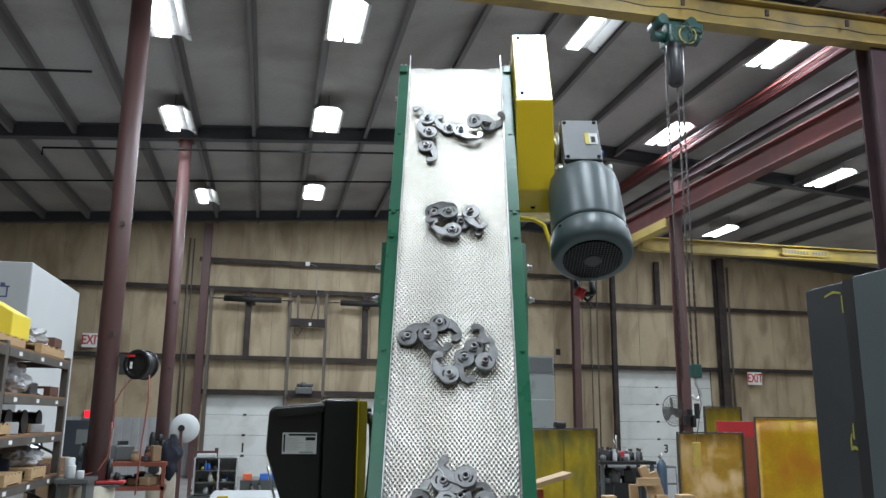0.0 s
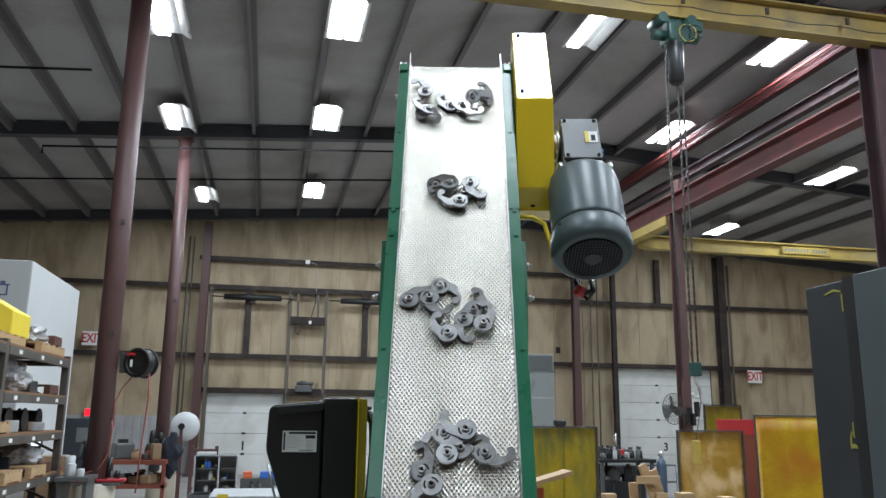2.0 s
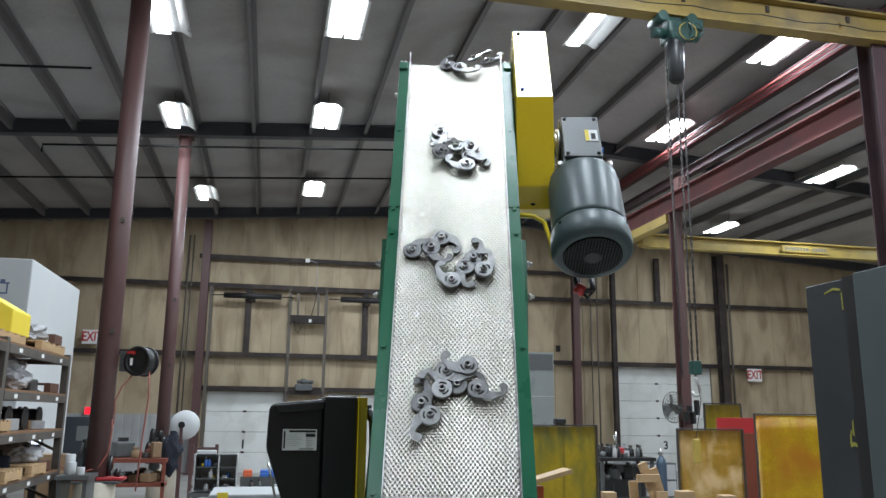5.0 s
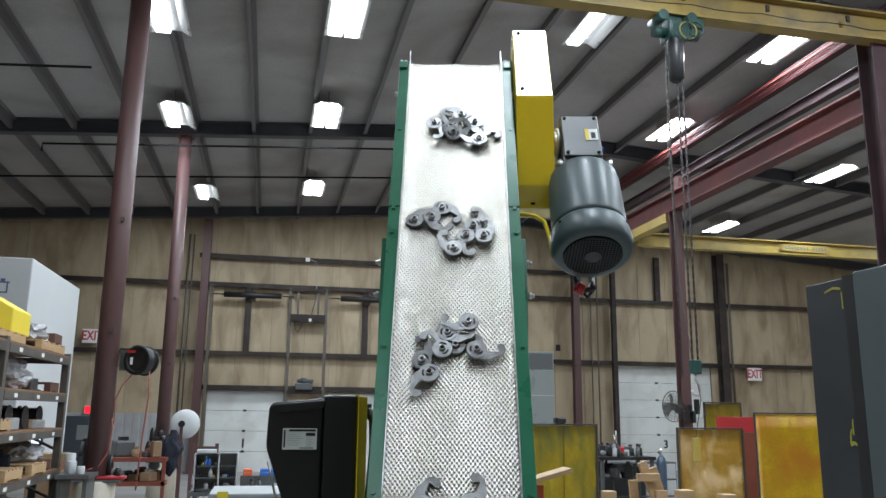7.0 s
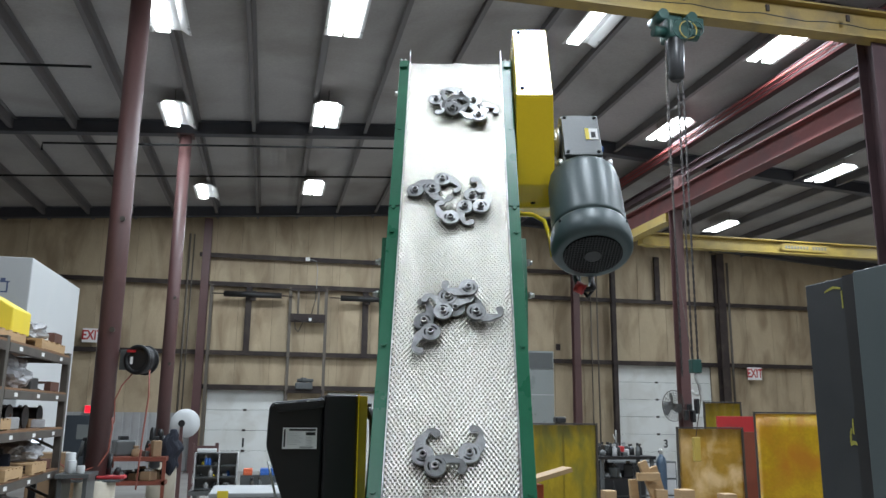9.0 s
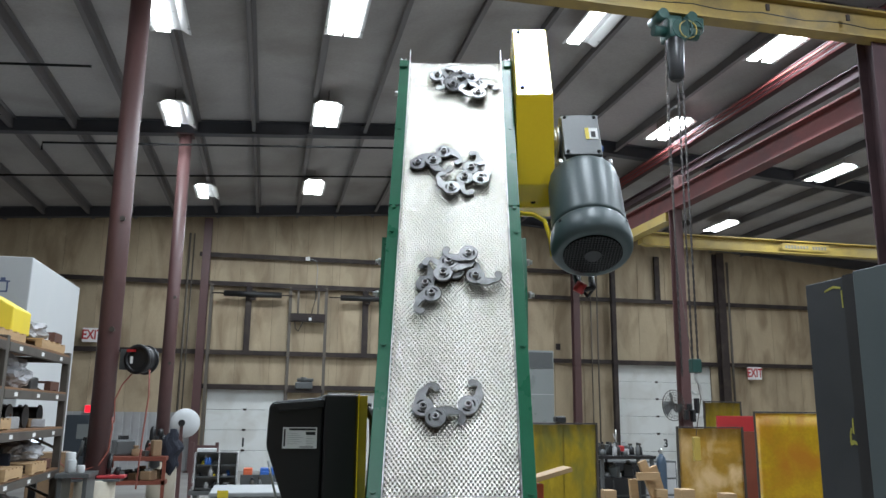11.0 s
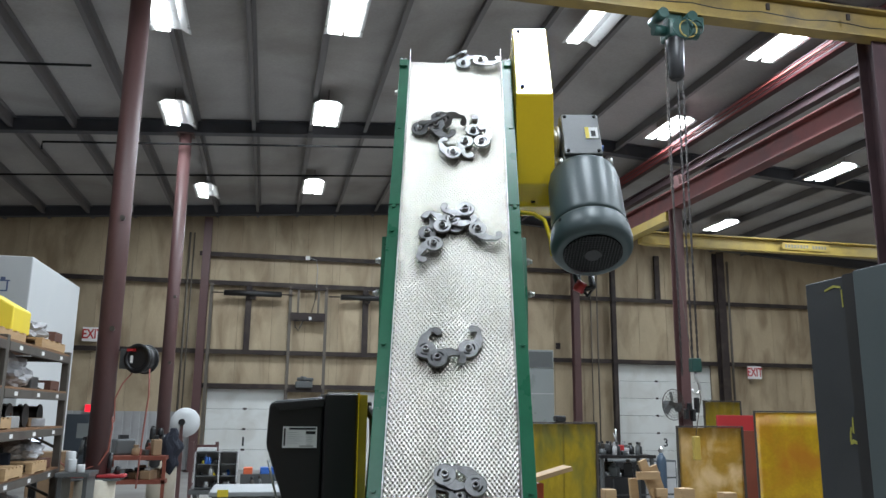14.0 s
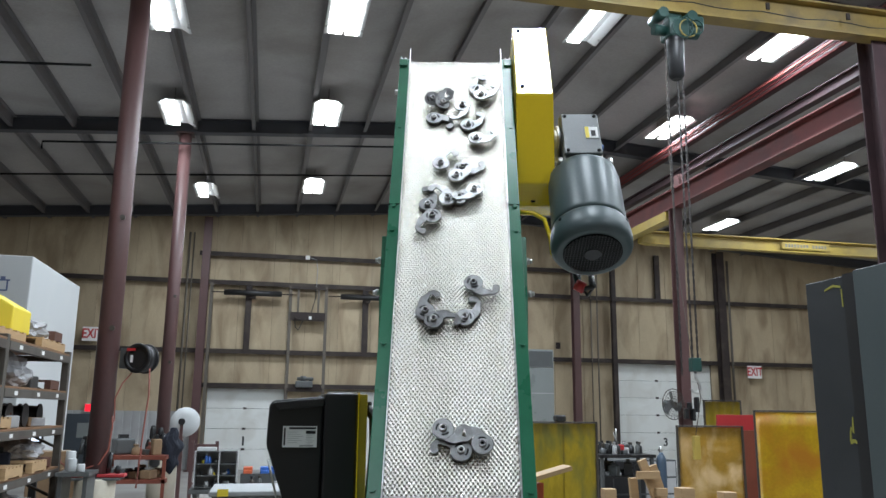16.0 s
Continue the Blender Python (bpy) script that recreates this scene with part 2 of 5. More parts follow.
bm = BM()
box(bm, (WEST - 0.3, SOUTH - 0.3, -0.25), (EAST + 0.3, NORTH + 0.3, 0.0))
solid("floor", bm, M_FLOOR, "grey worn concrete workshop floor", "floor", kind="structure")

# ceiling: two slopes with purlins in the one mesh
bm = BM()
for x0, x1 in ((WEST - 0.3, RIDGE_X), (RIDGE_X, EAST + 0.3)):
    prism(bm, [(x0, roof_z(x0)), (x1, roof_z(x1)), (x1, roof_z(x1) + 0.2), (x0, roof_z(x0) + 0.2)], SOUTH - 0.3, NORTH + 0.3, "y")
solid("ceiling", bm, M_ROOF, "brown-grey insulated metal roof underside", "ceiling", kind="structure")
for k in range(-8, 15):
    x = -0.55 + 1.18 * k
    if not WEST + 0.2 < x < EAST - 0.2:
        continue
    z = roof_z(x)
    bm = BM()
    box(bm, (x - 0.008, SOUTH, z - 0.2), (x + 0.008, NORTH - 0.02, z - 0.004))
    box(bm, (x - 0.07, SOUTH, z - 0.215), (x + 0.008, NORTH - 0.02, z - 0.2))
    box(bm, (x - 0.008, SOUTH, z - 0.02), (x + 0.07, NORTH - 0.02, z - 0.005))
    solid("purlin", bm, M_PURLIN, "dark steel roof purlin", "purlin", "roof purlins", "structure")

for y in (-4.0, 2.8, 9.7, 16.5, 23.7):
    r = thing("rafter", "dark steel roof frame rafter under the purlins", "beam", pose(0, y, 0), "roof frames", "structure")
    for x0, x1 in ((WEST, RIDGE_X), (RIDGE_X, EAST)):
        bm = BM()
        za, zb = roof_z(x0) - 0.006, roof_z(x1) - 0.006
        prism(bm, [(x0, za - 0.285), (x1, zb - 0.285), (x1, zb - 0.012), (x0, za - 0.012)], -0.006, 0.006, "y")
        prism(bm, [(x0, za - 0.30), (x1, zb - 0.30), (x1, zb - 0.285), (x0, za - 0.285)], -0.1, 0.1, "y")
        prism(bm, [(x0, za - 0.012), (x1, zb - 0.012), (x1, zb), (x0, za)], -0.1, 0.1, "y")
        part("half_rafter", bm, M_RAFTER, r)

# walls
DOORS = ((-1.74, 0.48, 2.33, "1"), (1.77, 3.99, 2.29, ""), (11.13, 14.56, 3.34, "3"))
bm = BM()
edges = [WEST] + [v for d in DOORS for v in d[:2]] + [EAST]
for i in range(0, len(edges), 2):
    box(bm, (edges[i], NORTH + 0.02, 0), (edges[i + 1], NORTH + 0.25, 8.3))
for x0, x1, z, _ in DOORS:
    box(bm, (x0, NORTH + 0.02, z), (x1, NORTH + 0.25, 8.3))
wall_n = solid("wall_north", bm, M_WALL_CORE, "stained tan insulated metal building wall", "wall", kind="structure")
for nm, lo, hi in (("wall_west", (WEST - 0.25, SOUTH, 0), (WEST, NORTH + 0.25, 7.1)), ("wall_east", (EAST, SOUTH, 0), (EAST + 0.25, NORTH + 0.25, 7.1)),
                   ("wall_south", (WEST, SOUTH - 0.25, 0), (EAST, SOUTH, 8.3))):
    bm = BM()
    box(bm, lo, hi)
    solid(nm, bm, M_WALL, "stained tan insulated metal building wall", "wall", kind="structure")

# doors
for i, (x0, x1, top, num) in enumerate(DOORS):
    d = thing("door_%d" % (i + 1), "closed white sectional overhead dock door", "door", pose(0, NORTH + 0.06, 0), "dock doors", "structure")
    n = max(4, round(top / 0.6))
    for k in range(n):
        bm = BM()
        z0, z1 = top * k / n, top * (k + 1) / n - 0.008
        box(bm, (x0 + 0.01, 0, z0), (x1 - 0.01, 0.05, z1), 0.006)
        for q in (0.25, 0.75):
            box(bm, (x0 + 0.02, -0.004, z0 + (z1 - z0) * q - 0.01), (x1 - 0.02, 0.0, z0 + (z1 - z0) * q + 0.01))
        part("panel", bm, M_DOOR, d)
    for k in range(1, n):
        for q in ((0.5,) if i < 2 else (0.42,)):
            x = x0 + (x1 - x0) * q
            boxpart("hinge", (x - 0.05, -0.02, top * k / n - 0.03), (x + 0.05, -0.002, top * k / n + 0.03), M_GIRT, d)
    if num:
        x = -0.63 if num == "1" else 12.81
        words(num, 0.36, M_INK, d, Matrix.Translation((x, -0.012, 0.8)) @ FACING, "door_number")

# girts, posts and door frames on the north wall
def girt(z, x0, x1):
    bm = BM()
    box(bm, (x0, NORTH - 0.2, z - 0.01), (x1, NORTH - 0.004, z + 0.006))
    box(bm, (x0, NORTH - 0.2, z - 0.085), (x1, NORTH - 0.188, z - 0.01))
    box(bm, (x0, NORTH - 0.2, z + 0.006), (x1, NORTH - 0.19, z + 0.05))
    solid("girt", bm, M_GIRT, "dark steel wall girt with dust on it", "girt", "wall girts", "structure")


girt(3.41, WEST, EAST)
girt(5.45, WEST, EAST)
girt(6.31, -2.2, 10.2)
girt(2.42, -1.9, 4.2)


def column(name, x, y, top, w, material, label, group="building columns"):
    c = thing(name, label, "column", pose(x, y, 0), group, "structure")
    bm = BM()
    ibeam(bm, (0, -w / 2, 0.02), top - 0.02, "z", w, w * 0.9, 0.014, 0.02)
    part("shaft", bm, material, c)
    boxpart("base_plate", (-w * 0.8, -w * 0.8, 0.0), (w * 0.8, w * 0.8, 0.02), material, c)
    return c


COL_LABEL = "red-oxide painted steel building column"
column("column", -1.99, 24.05, roof_z(-2) - 0.3, 0.25, M_COLUMN, COL_LABEL)
column("column", 9.62, 24.05, roof_z(9.6) - 0.3, 0.24, M_COLUMN, COL_LABEL)
column("column", 14.86, 24.08, roof_z(14.9) - 0.3, 0.3, M_GIRT, "dark steel column beside the dock door")
column("column", 10.98, 24.15, 7.2, 0.16, M_GIRT, "dark steel door jamb post")


def pipe_column(x, y, top, r):
    c = thing("round_column", "red-oxide round steel column with a glossy side", "column", pose(x, y, 0), "building columns", "structure")
    bm = BM()
    tube(bm, (0, 0, 0.02), (0, 0, top), r, seg=28)
    part("shaft", bm, M_COLUMN, c)
    boxpart("base_plate", (-0.2, -0.2, 0), (0.2, 0.2, 0.02), M_COLUMN, c)
    boxpart("cap_plate", (-0.17, -0.17, top), (0.17, 0.17, top + 0.02), M_COLUMN, c)
    bm = BM()
    for z in (3.9, 2.6):
        tube(bm, (r * 0.4, -r - 0.03, z), (r * 0.4, -r + 0.01, z), 0.03, seg=10)
    part("bolt_boss", bm, M_FRAME, c)
    g = thing("column_guard", "beige concrete-filled guard round a column foot", "guard", pose(x, y, 0.02), "column guards")
    bm = BM()
    lathe(bm, [(r + 0.005, 0.0), (0.215, 0.0), (0.215, 0.9 if y < 12 else 0.70), (0.195, 0.92 if y < 12 else 0.72), (r + 0.005, 0.92 if y < 12 else 0.72)], 28, True)
    part("shell", bm, M_BEIGE, g)
    return c


pipe_column(-1.82, 9.75, roof_z(-1.82) - 0.335, 0.123)
pipe_column(-1.95, 16.5, roof_z(-1.95) - 0.335, 0.125)

# uprights and lifting gear above the dock doors
for x, w in ((-1.78, 0.09), (0.53, 0.09), (1.60, 0.09), (4.1, 0.09)):
    bm = BM()
    box(bm, (x - w / 2, NORTH - 0.26, 0), (x + w / 2, NORTH - 0.21, 5.4))
    box(bm, (x - w / 2, NORTH - 0.21, 0), (x - w / 2 + 0.01, NORTH - 0.205, 5.4))
    solid("door_track", bm, M_TRACK, "galvanised vertical lift door track", "track", "door tracks", "structure")
WALL_POSTS = ((-0.70, 3.45, 5.36), (2.81, 3.45, 5.36), (12.65, 5.5, 6.98))
for x, z0, z1 in WALL_POSTS:
    bm = BM()
    box(bm, (x - 0.09, NORTH - 0.19, z0), (x + 0.09, NORTH - 0.1, z1))
    solid("wall_post", bm, M_GIRT, "dark steel post between wall girts", "post", "wall posts", "structure")
for x0, x1 in ((-1.42, 0.26), (2.02, 3.7)):
    s = thing("torsion_spring", "black torsion spring shaft above a dock door", "spring", pose(0, NORTH - 0.34, 5.12), "door springs")
    bm = BM()
    tube(bm, (x0, 0, 0), (x1, 0, 0), 0.085, seg=14)
    part("coil", bm, M_BLACK, s)
    bm = BM()
    tube(bm, (x0 - 0.35, 0, 0.0), (x1 + 0.35, 0, 0.0), 0.018, seg=8)
    part("shaft", bm, M_GIRT, s)
    bm = BM()
    box(bm, ((x0 + x1) / 2 - 0.08, 0.02, -0.15), ((x0 + x1) / 2 + 0.08, 0.25, 0.12))
    part("bracket", bm, M_GIRT, s)
t = thing("door_operator", "dusty steel lift frame with motor between dock doors", "door operator", pose(1.06, NORTH - 0.3, 0))
boxpart("crosspiece", (-0.52, -0.04, 4.35), (0.52, 0.04, 4.6), M_GIRT, t)
boxpart("lower_crosspiece", (-0.52, -0.04, 2.25), (0.52, 0.04, 2.35), M_GIRT, t)
boxpart("gearbox", (-0.28, -0.2, 2.36), (0.22, 0.04, 2.56), M_GEAR, t, "dark geared motor", 0.03)
bm = BM()
tube(bm, (-0.05, -0.1, 2.56), (-0.05, -0.1, 2.7), 0.09, seg=12)
tube(bm, (0.16, -0.1, 2.56), (0.16, -0.1, 2.64), 0.05, seg=12)
part("motor", bm, M_GEAR, t)
for x, z, r in ((-0.30, 4.47, 0.10), (0.30, 4.47, 0.10), (0.02, 4.42, 0.08)):
    bm = BM()
    tube(bm, (x, -0.12, z), (x, -0.045, z), r, seg=16)
    part("pulley", bm, M_GIRT, t)
boxpart("top_plate", (-0.52, -0.03, 5.30), (0.52, 0.03, 5.38), M_GIRT, t)
boxpart("white_tag", (0.03, -0.135, 4.38), (0.11, -0.122, 4.47), M_PAPER, t)
bm = BM()
pipe(bm, [(-0.38, -0.06, 4.34), (-0.36, -0.08, 4.15), (-0.27, -0.08, 4.05), (-0.2, -0.07, 4.2), (-0.14, -0.06, 4.34)], 0.014, 6)
pipe(bm, [(0.10, -0.06, 4.60), (0.16, -0.08, 4.85), (0.22, -0.08, 5.1), (0.2, -0.06, 5.3)], 0.012, 6)
part("loose_cable", bm, M_BLACK, t)
bm = BM()
tube(bm, (-0.24, -0.12, 2.62), (0.24, -0.12, 2.62), 0.05, seg=12)
part("drive_shaft", bm, M_GEAR, t)
for x in (-0.3, 0.3):
    boxpart("hanger", (x - 0.03, -0.02, 4.6), (x + 0.03, 0.02, 5.36), M_TRACK, t)

# ribbed grey liner at the foot of the wall
bm = BM()
for k in range(24):
    x = -7.5 + 0.225 * k
    box(bm, (x, NORTH - 0.05, 0.02), (x + 0.15, NORTH - 0.004, 1.65))
    box(bm, (x + 0.15, NORTH - 0.02, 0.02), (x + 0.225, NORTH - 0.004, 1.65))
solid("liner", bm, M_LINER, "grey ribbed metal liner on the wall foot", "wall liner", kind="structure")


def exit_sign(x, z, w, h):
    s = thing("exit_sign", "white exit sign with red letters on the wall", "sign", pose(x, NORTH - 0.235, z), "exit signs")
    boxpart("plate", (-w / 2, 0, -h / 2), (w / 2, 0.03, h / 2), M_SIGN, s, "", 0.004)
    boxpart("bracket", (-0.05, 0.03, -0.05), (0.05, 0.234, 0.05), M_GIRT, s)
    words("EXIT", h * 0.82, M_SIGNRED, s, Matrix.Translation((0, -0.006, 0)) @ FACING @ Matrix.Diagonal((0.82, 1.15, 1, 1)))


exit_sign(-4.97, 3.78, 0.52, 0.40)
exit_sign(16.05, 3.13, 0.52, 0.42)
s = thing("lit_exit_sign", "small glowing red exit lamp", "sign", pose(-4.85, NORTH - 0.06, 1.72))
boxpart("case", (-0.15, -0.06, -0.11), (0.15, 0.05, 0.11), M_SIGN, s)
boxpart("face", (-0.14, -0.066, -0.1), (0.14, -0.06, 0.1), M_REDGLOW, s, "glowing red face")
d = thing("door_4", "blue-grey steel side door with a small window", "door", pose(-5.1, NORTH - 0.05, 0), "", "structure")
boxpart("leaf", (-0.5, -0.04, 0), (0.5, 0.0, 1.55), M_TEAL, d)
boxpart("pane", (-0.05, -0.05, 0.9), (0.3, -0.041, 1.3), M_CLEAR, d)

# cable and junction boxes high on the wall
bm = BM()
box(bm, (0.92, NORTH - 0.24, 6.24), (1.05, NORTH - 0.2, 6.36))
solid("junction_box", bm, M_SIGN, "small white junction box on a girt", "junction box")
bm = BM()
pipe(bm, [(1.05, NORTH - 0.22, 6.3), (1.25, NORTH - 0.22, 6.25), (1.3, NORTH - 0.22, 6.0), (1.28, NORTH - 0.22, 5.0)], 0.012, 6)
solid("cable", bm, M_LINER, "thin grey cable hanging from a junction box", "cable")
bm = BM()
box(bm, (9.05, NORTH - 0.03, 3.75), (9.2, NORTH - 0.004, 3.95))
solid("vent_plug", bm, M_GIRT, "small dark wall vent hole", "vent")

for x, r in ((-2.5, 0.03), (-2.38, 0.02), (10.2, 0.02), (10.42, 0.025), (15.25, 0.04)):
    bm = BM()
    tube(bm, (x, NORTH - 0.235, 0.0), (x, NORTH - 0.235, 6.9), r, seg=8)
    solid("conduit", bm, M_TRACK, "thin vertical conduit on the wall girts", "conduit", "wall conduits", "structure")
for pts in (((-9.0, 12.6, 6.6), (-3.0, 12.6, 7.02)), ((-4.6, 16.2, 6.70), (-4.6, 16.2, 6.85), (5.2, 16.2, 7.5)), ((5.2, 19.2, 7.75), (-9.0, 19.2, 6.76))):
    bm = BM()
    pipe(bm, pts, 0.022, 8)
    solid("roof_pipe", bm, M_DARK, "thin dark pipe run under the roof", "pipe", "roof pipes", "structure")

# ---- roof lights ----
def high_bay(x, y, z):
    f = thing("high_bay_light", "lit white fluorescent high bay light", "ceiling light", pose(x, y, z), "high bay lights")
    bm = BM()
    prism(bm, [(-0.30, 0.0), (-0.16, 0.09), (0.16, 0.09), (0.30, 0.0), (0.27, 0.0), (0.15, 0.07), (-0.15, 0.07), (-0.27, 0.0)], -0.62, 0.62, "y")
    part("housing", bm, M_REFLECT, f)
    slim = -3 < x < -1 or 4 < x < 5
    for sx in ((-0.9,) if slim else (-1, 1)):
        bm = BM()
        box(bm, (sx * 0.125 - 0.105 + (0.03 if sx > 0 and x > 5 else 0), -0.6, 0.0), (sx * 0.125 + 0.105 - (0.03 if sx < 0 and x > 5 else 0), 0.6, 0.03), 0.01)
        part("diffuser", bm, M_LAMP, f, "glowing lamp trough")
    for yy in (-0.5, 0.5):
        bm = BM()
        tube(bm, (0, yy, 0.09), (0, yy, roof_z(x) + 0.01 - z), 0.006, seg=6)
        part("hanger", bm, M_GIRT, f)
    la = bpy.data.lights.new("lamp", "AREA")
    la.shape, la.size, la.size_y, la.energy, la.color = "RECTANGLE", 0.2 if slim else 0.5, 1.2, LAMP_WATTS * (0.62 if slim and x < 0 else 1.05), LAMP_COLOUR
    lo = new("lamp", la)
    lo.parent = f
    lo.location = (-0.112 if slim else 0, 0, -0.012)


for x, y, z in ((-1.72, 11.1, 7.3), (-2.0, 15.3, 7.3), (-1.84, 20.9, 7.3), (0.86, 11.0, 7.5), (0.86, 15.15, 7.5), (0.9, 20.5, 7.5),
                (4.78, 10.9, 7.75), (4.6, 15.4, 7.75), (4.6, 20.6, 7.75), (7.86, 10.5, 7.6), (8.0, 14.5, 7.6), (12.55, 15.4, 7.25), (13.0, 20.8, 7.25),
                (-1.8, 6.4, 7.3), (0.86, 6.4, 7.5), (4.7, 6.3, 7.75), (7.9, 6.2, 7.6), (12.6, 10.3, 7.25),
                (-1.8, 1.9, 7.3), (1.03, 1.38, 7.5), (4.7, 1.9, 7.75), (7.9, 1.9, 7.6),
                # x 17.8 and 20.3: extra unseen fixtures, added to brighten the right wall
                (12.6, 4.0, 7.25), (20.3, 18.5, 6.65), (17.8, 14.5, 6.85), (17.8, 9.5, 6.85), (-1.8, -2.6, 7.3), (4.7, -2.6, 7.75)):
    high_bay(x, y, z)

# ---- cranes and runways ----
b = thing("crane_runway", "red painted crane runway beam on columns", "crane beam", pose(8.35, 0, 0), "", "structure")
bm = BM()
ibeam(bm, (0, SOUTH, 6.02), 27.4, "y", 0.42, 0.26, 0.014, 0.03)
part("beam", bm, M_RED, b)
bm = BM()
box(bm, (-0.03, SOUTH, 6.44), (0.03, SOUTH + 27.4, 6.50))
part("rail", bm, M_RAFTER, b, "dark crane rail")
bm = BM()
ibeam(bm, (0.25, SOUTH, 6.78), 27.4, "y", 0.2, 0.15, 0.012, 0.02)
part("bus_beam", bm, M_COLDARK, b)
for k in range(3):
    bm = BM()
    box(bm, (-0.10 - 0.045 * k, 3.0, 7.22 + 0.05 * k), (-0.075 - 0.045 * k, 19.0, 7.26 + 0.05 * k))
    part("conductor_bar", bm, M_CONDUCT, b, "bright red conductor bar")
bm = BM()
ibeam(bm, (0.05, SOUTH, 7.28), 28.5, "y", 0.22, 0.18, 0.012, 0.02)
part("upper_beam", bm, M_COLDARK, b)
column("column", 8.32, 15.0, 6.02, 0.22, M_COLUMN, "red-oxide crane runway column", "runway columns")
column("column", 8.0, 8.75, 7.3, 0.30, M_COLDARK, "dark red-oxide crane runway column", "runway columns")
bm = BM()
box(bm, (8.38, 14.9, 6.50), (8.56, 15.1, 6.775))
solid("runway_bracket", bm, M_COLUMN, "red-oxide bracket on the crane runway", "bracket", "", "structure")

g = thing("bridge_crane", "yellow overhead bridge crane girder", "crane", pose(0, 8.6, 0), "cranes")
bm = BM()
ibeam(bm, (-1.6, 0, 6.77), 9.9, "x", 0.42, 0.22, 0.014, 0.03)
part("girder", bm, M_YCRANE_SHADED, g)
bm = BM()
pipe(bm, [(-1.5 + 0.33 * k, -0.125, 6.90 + 0.02 * math.cos(k * 1.9)) for k in range(30)], 0.007, 6)
part("festoon_cable", bm, M_BLACK, g, "black cable slung along the girder")
for k in range(8):
    boxpart("cable_clip", (-1.15 + 1.22 * k, -0.135, 6.96), (-1.10 + 1.22 * k, -0.112, 7.05), M_GIRT, g)
h = thing("chain_hoist", "green electric chain hoist hung from a crane", "hoist", pose(4.87, 8.6, 0))
bm = BM()
box(bm, (-0.12, -0.14, 6.42), (0.16, 0.14, 6.68), 0.03)
tube(bm, (0.16, 0, 6.56), (0.34, 0, 6.56), 0.09, seg=14)
tube(bm, (-0.28, 0, 6.54), (-0.12, 0, 6.54), 0.07, seg=14)
part("hoist_body", bm, M_HOIST, h)
bm = BM()
box(bm, (-0.10, -0.06, 6.66), (0.10, 0.06, 6.77))
for sx in (-0.2, 0.2):
    tube(bm, (sx, -0.16, 6.72), (sx, 0.16, 6.72), 0.07, seg=12)
part("trolley", bm, M_HOIST, h)
bm = BM()
lathe(bm, [(0.06, 5.86), (0.1, 5.9), (0.11, 6.4), (0.09, 6.44)], 14)
ob = part("chain_bag", bm, M_BLACK, h, "dark chain container")
ob.location = (-0.01, -0.05, 0)
for sx, z0 in ((-0.115, 2.15), (0.03, 2.3), (0.10, 2.3)):
    bm = BM()
    n = int((6.42 - z0) / 0.05)
    for k in range(n):
        z = z0 + 0.05 * k
        if k % 2:
            box(bm, (sx - 0.013, -0.004, z), (sx + 0.013, 0.004, z + 0.058))
        else:
            box(bm, (sx - 0.004, -0.013, z), (sx + 0.004, 0.013, z + 0.058))
    part("chain", bm, M_CHAIN, h)
for k, (r, dx) in enumerate(((0.12, 0.12), (0.10, 0.22), (0.14, 0.02))):
    bm = BM()
    pipe(bm, [(dx + r * math.sin(a * 0.5), -0.17 - 0.02 * k, 6.62 - 0.8 * r + r * math.cos(a * 0.5)) for a in range(13)], 0.009, 6)
    part("air_hose", bm, M_HOIST if k else M_YCRANE, h, "looped hose beside the hoist")
boxpart("side_box", (0.20, -0.12, 6.60), (0.38, 0.10, 6.74), M_HOIST, h, "green junction box", 0.015)
boxpart("hook_block", (0.0, -0.05, 2.20), (0.12, 0.05, 2.36), M_HOIST, h, "", 0.01)
bm = BM()
pipe(bm, [(0.06, 0, 2.2), (0.06, 0, 2.12), (0.10, 0, 2.06), (0.11, 0, 2.0), (0.07, 0, 1.95), (0.02, 0, 1.96), (0.0, 0, 2.0)], 0.018, 8)
part("hook", bm, M_ZINC, h, "steel hook")
bm = BM()
pipe(bm, [(-0.11, 0, 6.45), (-0.16, -0.02, 5.0), (-0.1, 0, 3.4), (0.03, 0.02, 2.4), (0.10, -0.02, 1.9), (0.02, 0, 1.47)], 0.005, 6)
part("pendant_cable", bm, M_TRACK, h, "pale pendant cable")
boxpart("pendant", (-0.02, -0.03, 1.19), (0.06, 0.03, 1.46), M_YCRANE, h, "yellow hanging control pendant", 0.01)

g = thing("bridge_crane", "yellow far bridge crane girder with a lettered plate", "crane", pose(8.35, 17.0, 0), "cranes")
bm = BM()
ibeam(bm, (0.35, 0, 5.66), 12.0, "x", 0.33, 0.22, 0.014, 0.03)
part("girder", bm, M_YCRANE, g)
bm = BM()
box(bm, (-0.13, -1.75, 5.82), (0.13, 1.2, 6.015))
part("end_truck", bm, M_YCRANE, g)
bm = BM()
prism(bm, [(0.131, 5.70), (0.36, 5.66), (0.36, 5.99), (0.131, 6.01)], -0.13, 0.13, "y")
part("neck", bm, M_YCRANE, g)
bm = BM()
for k in range(14):
    if k != 8:
        box(bm, (3.95 + 0.085 * k, -0.118, 5.78), (4.0 + 0.085 * k, -0.114, 5.86))
part("lettering_bars", bm, M_PRINT, g, "row of unreadable dark letters")
boxpart("plate", (3.87, -0.1135, 5.73), (5.2, -0.1105, 5.91), M_YCRANE, g)

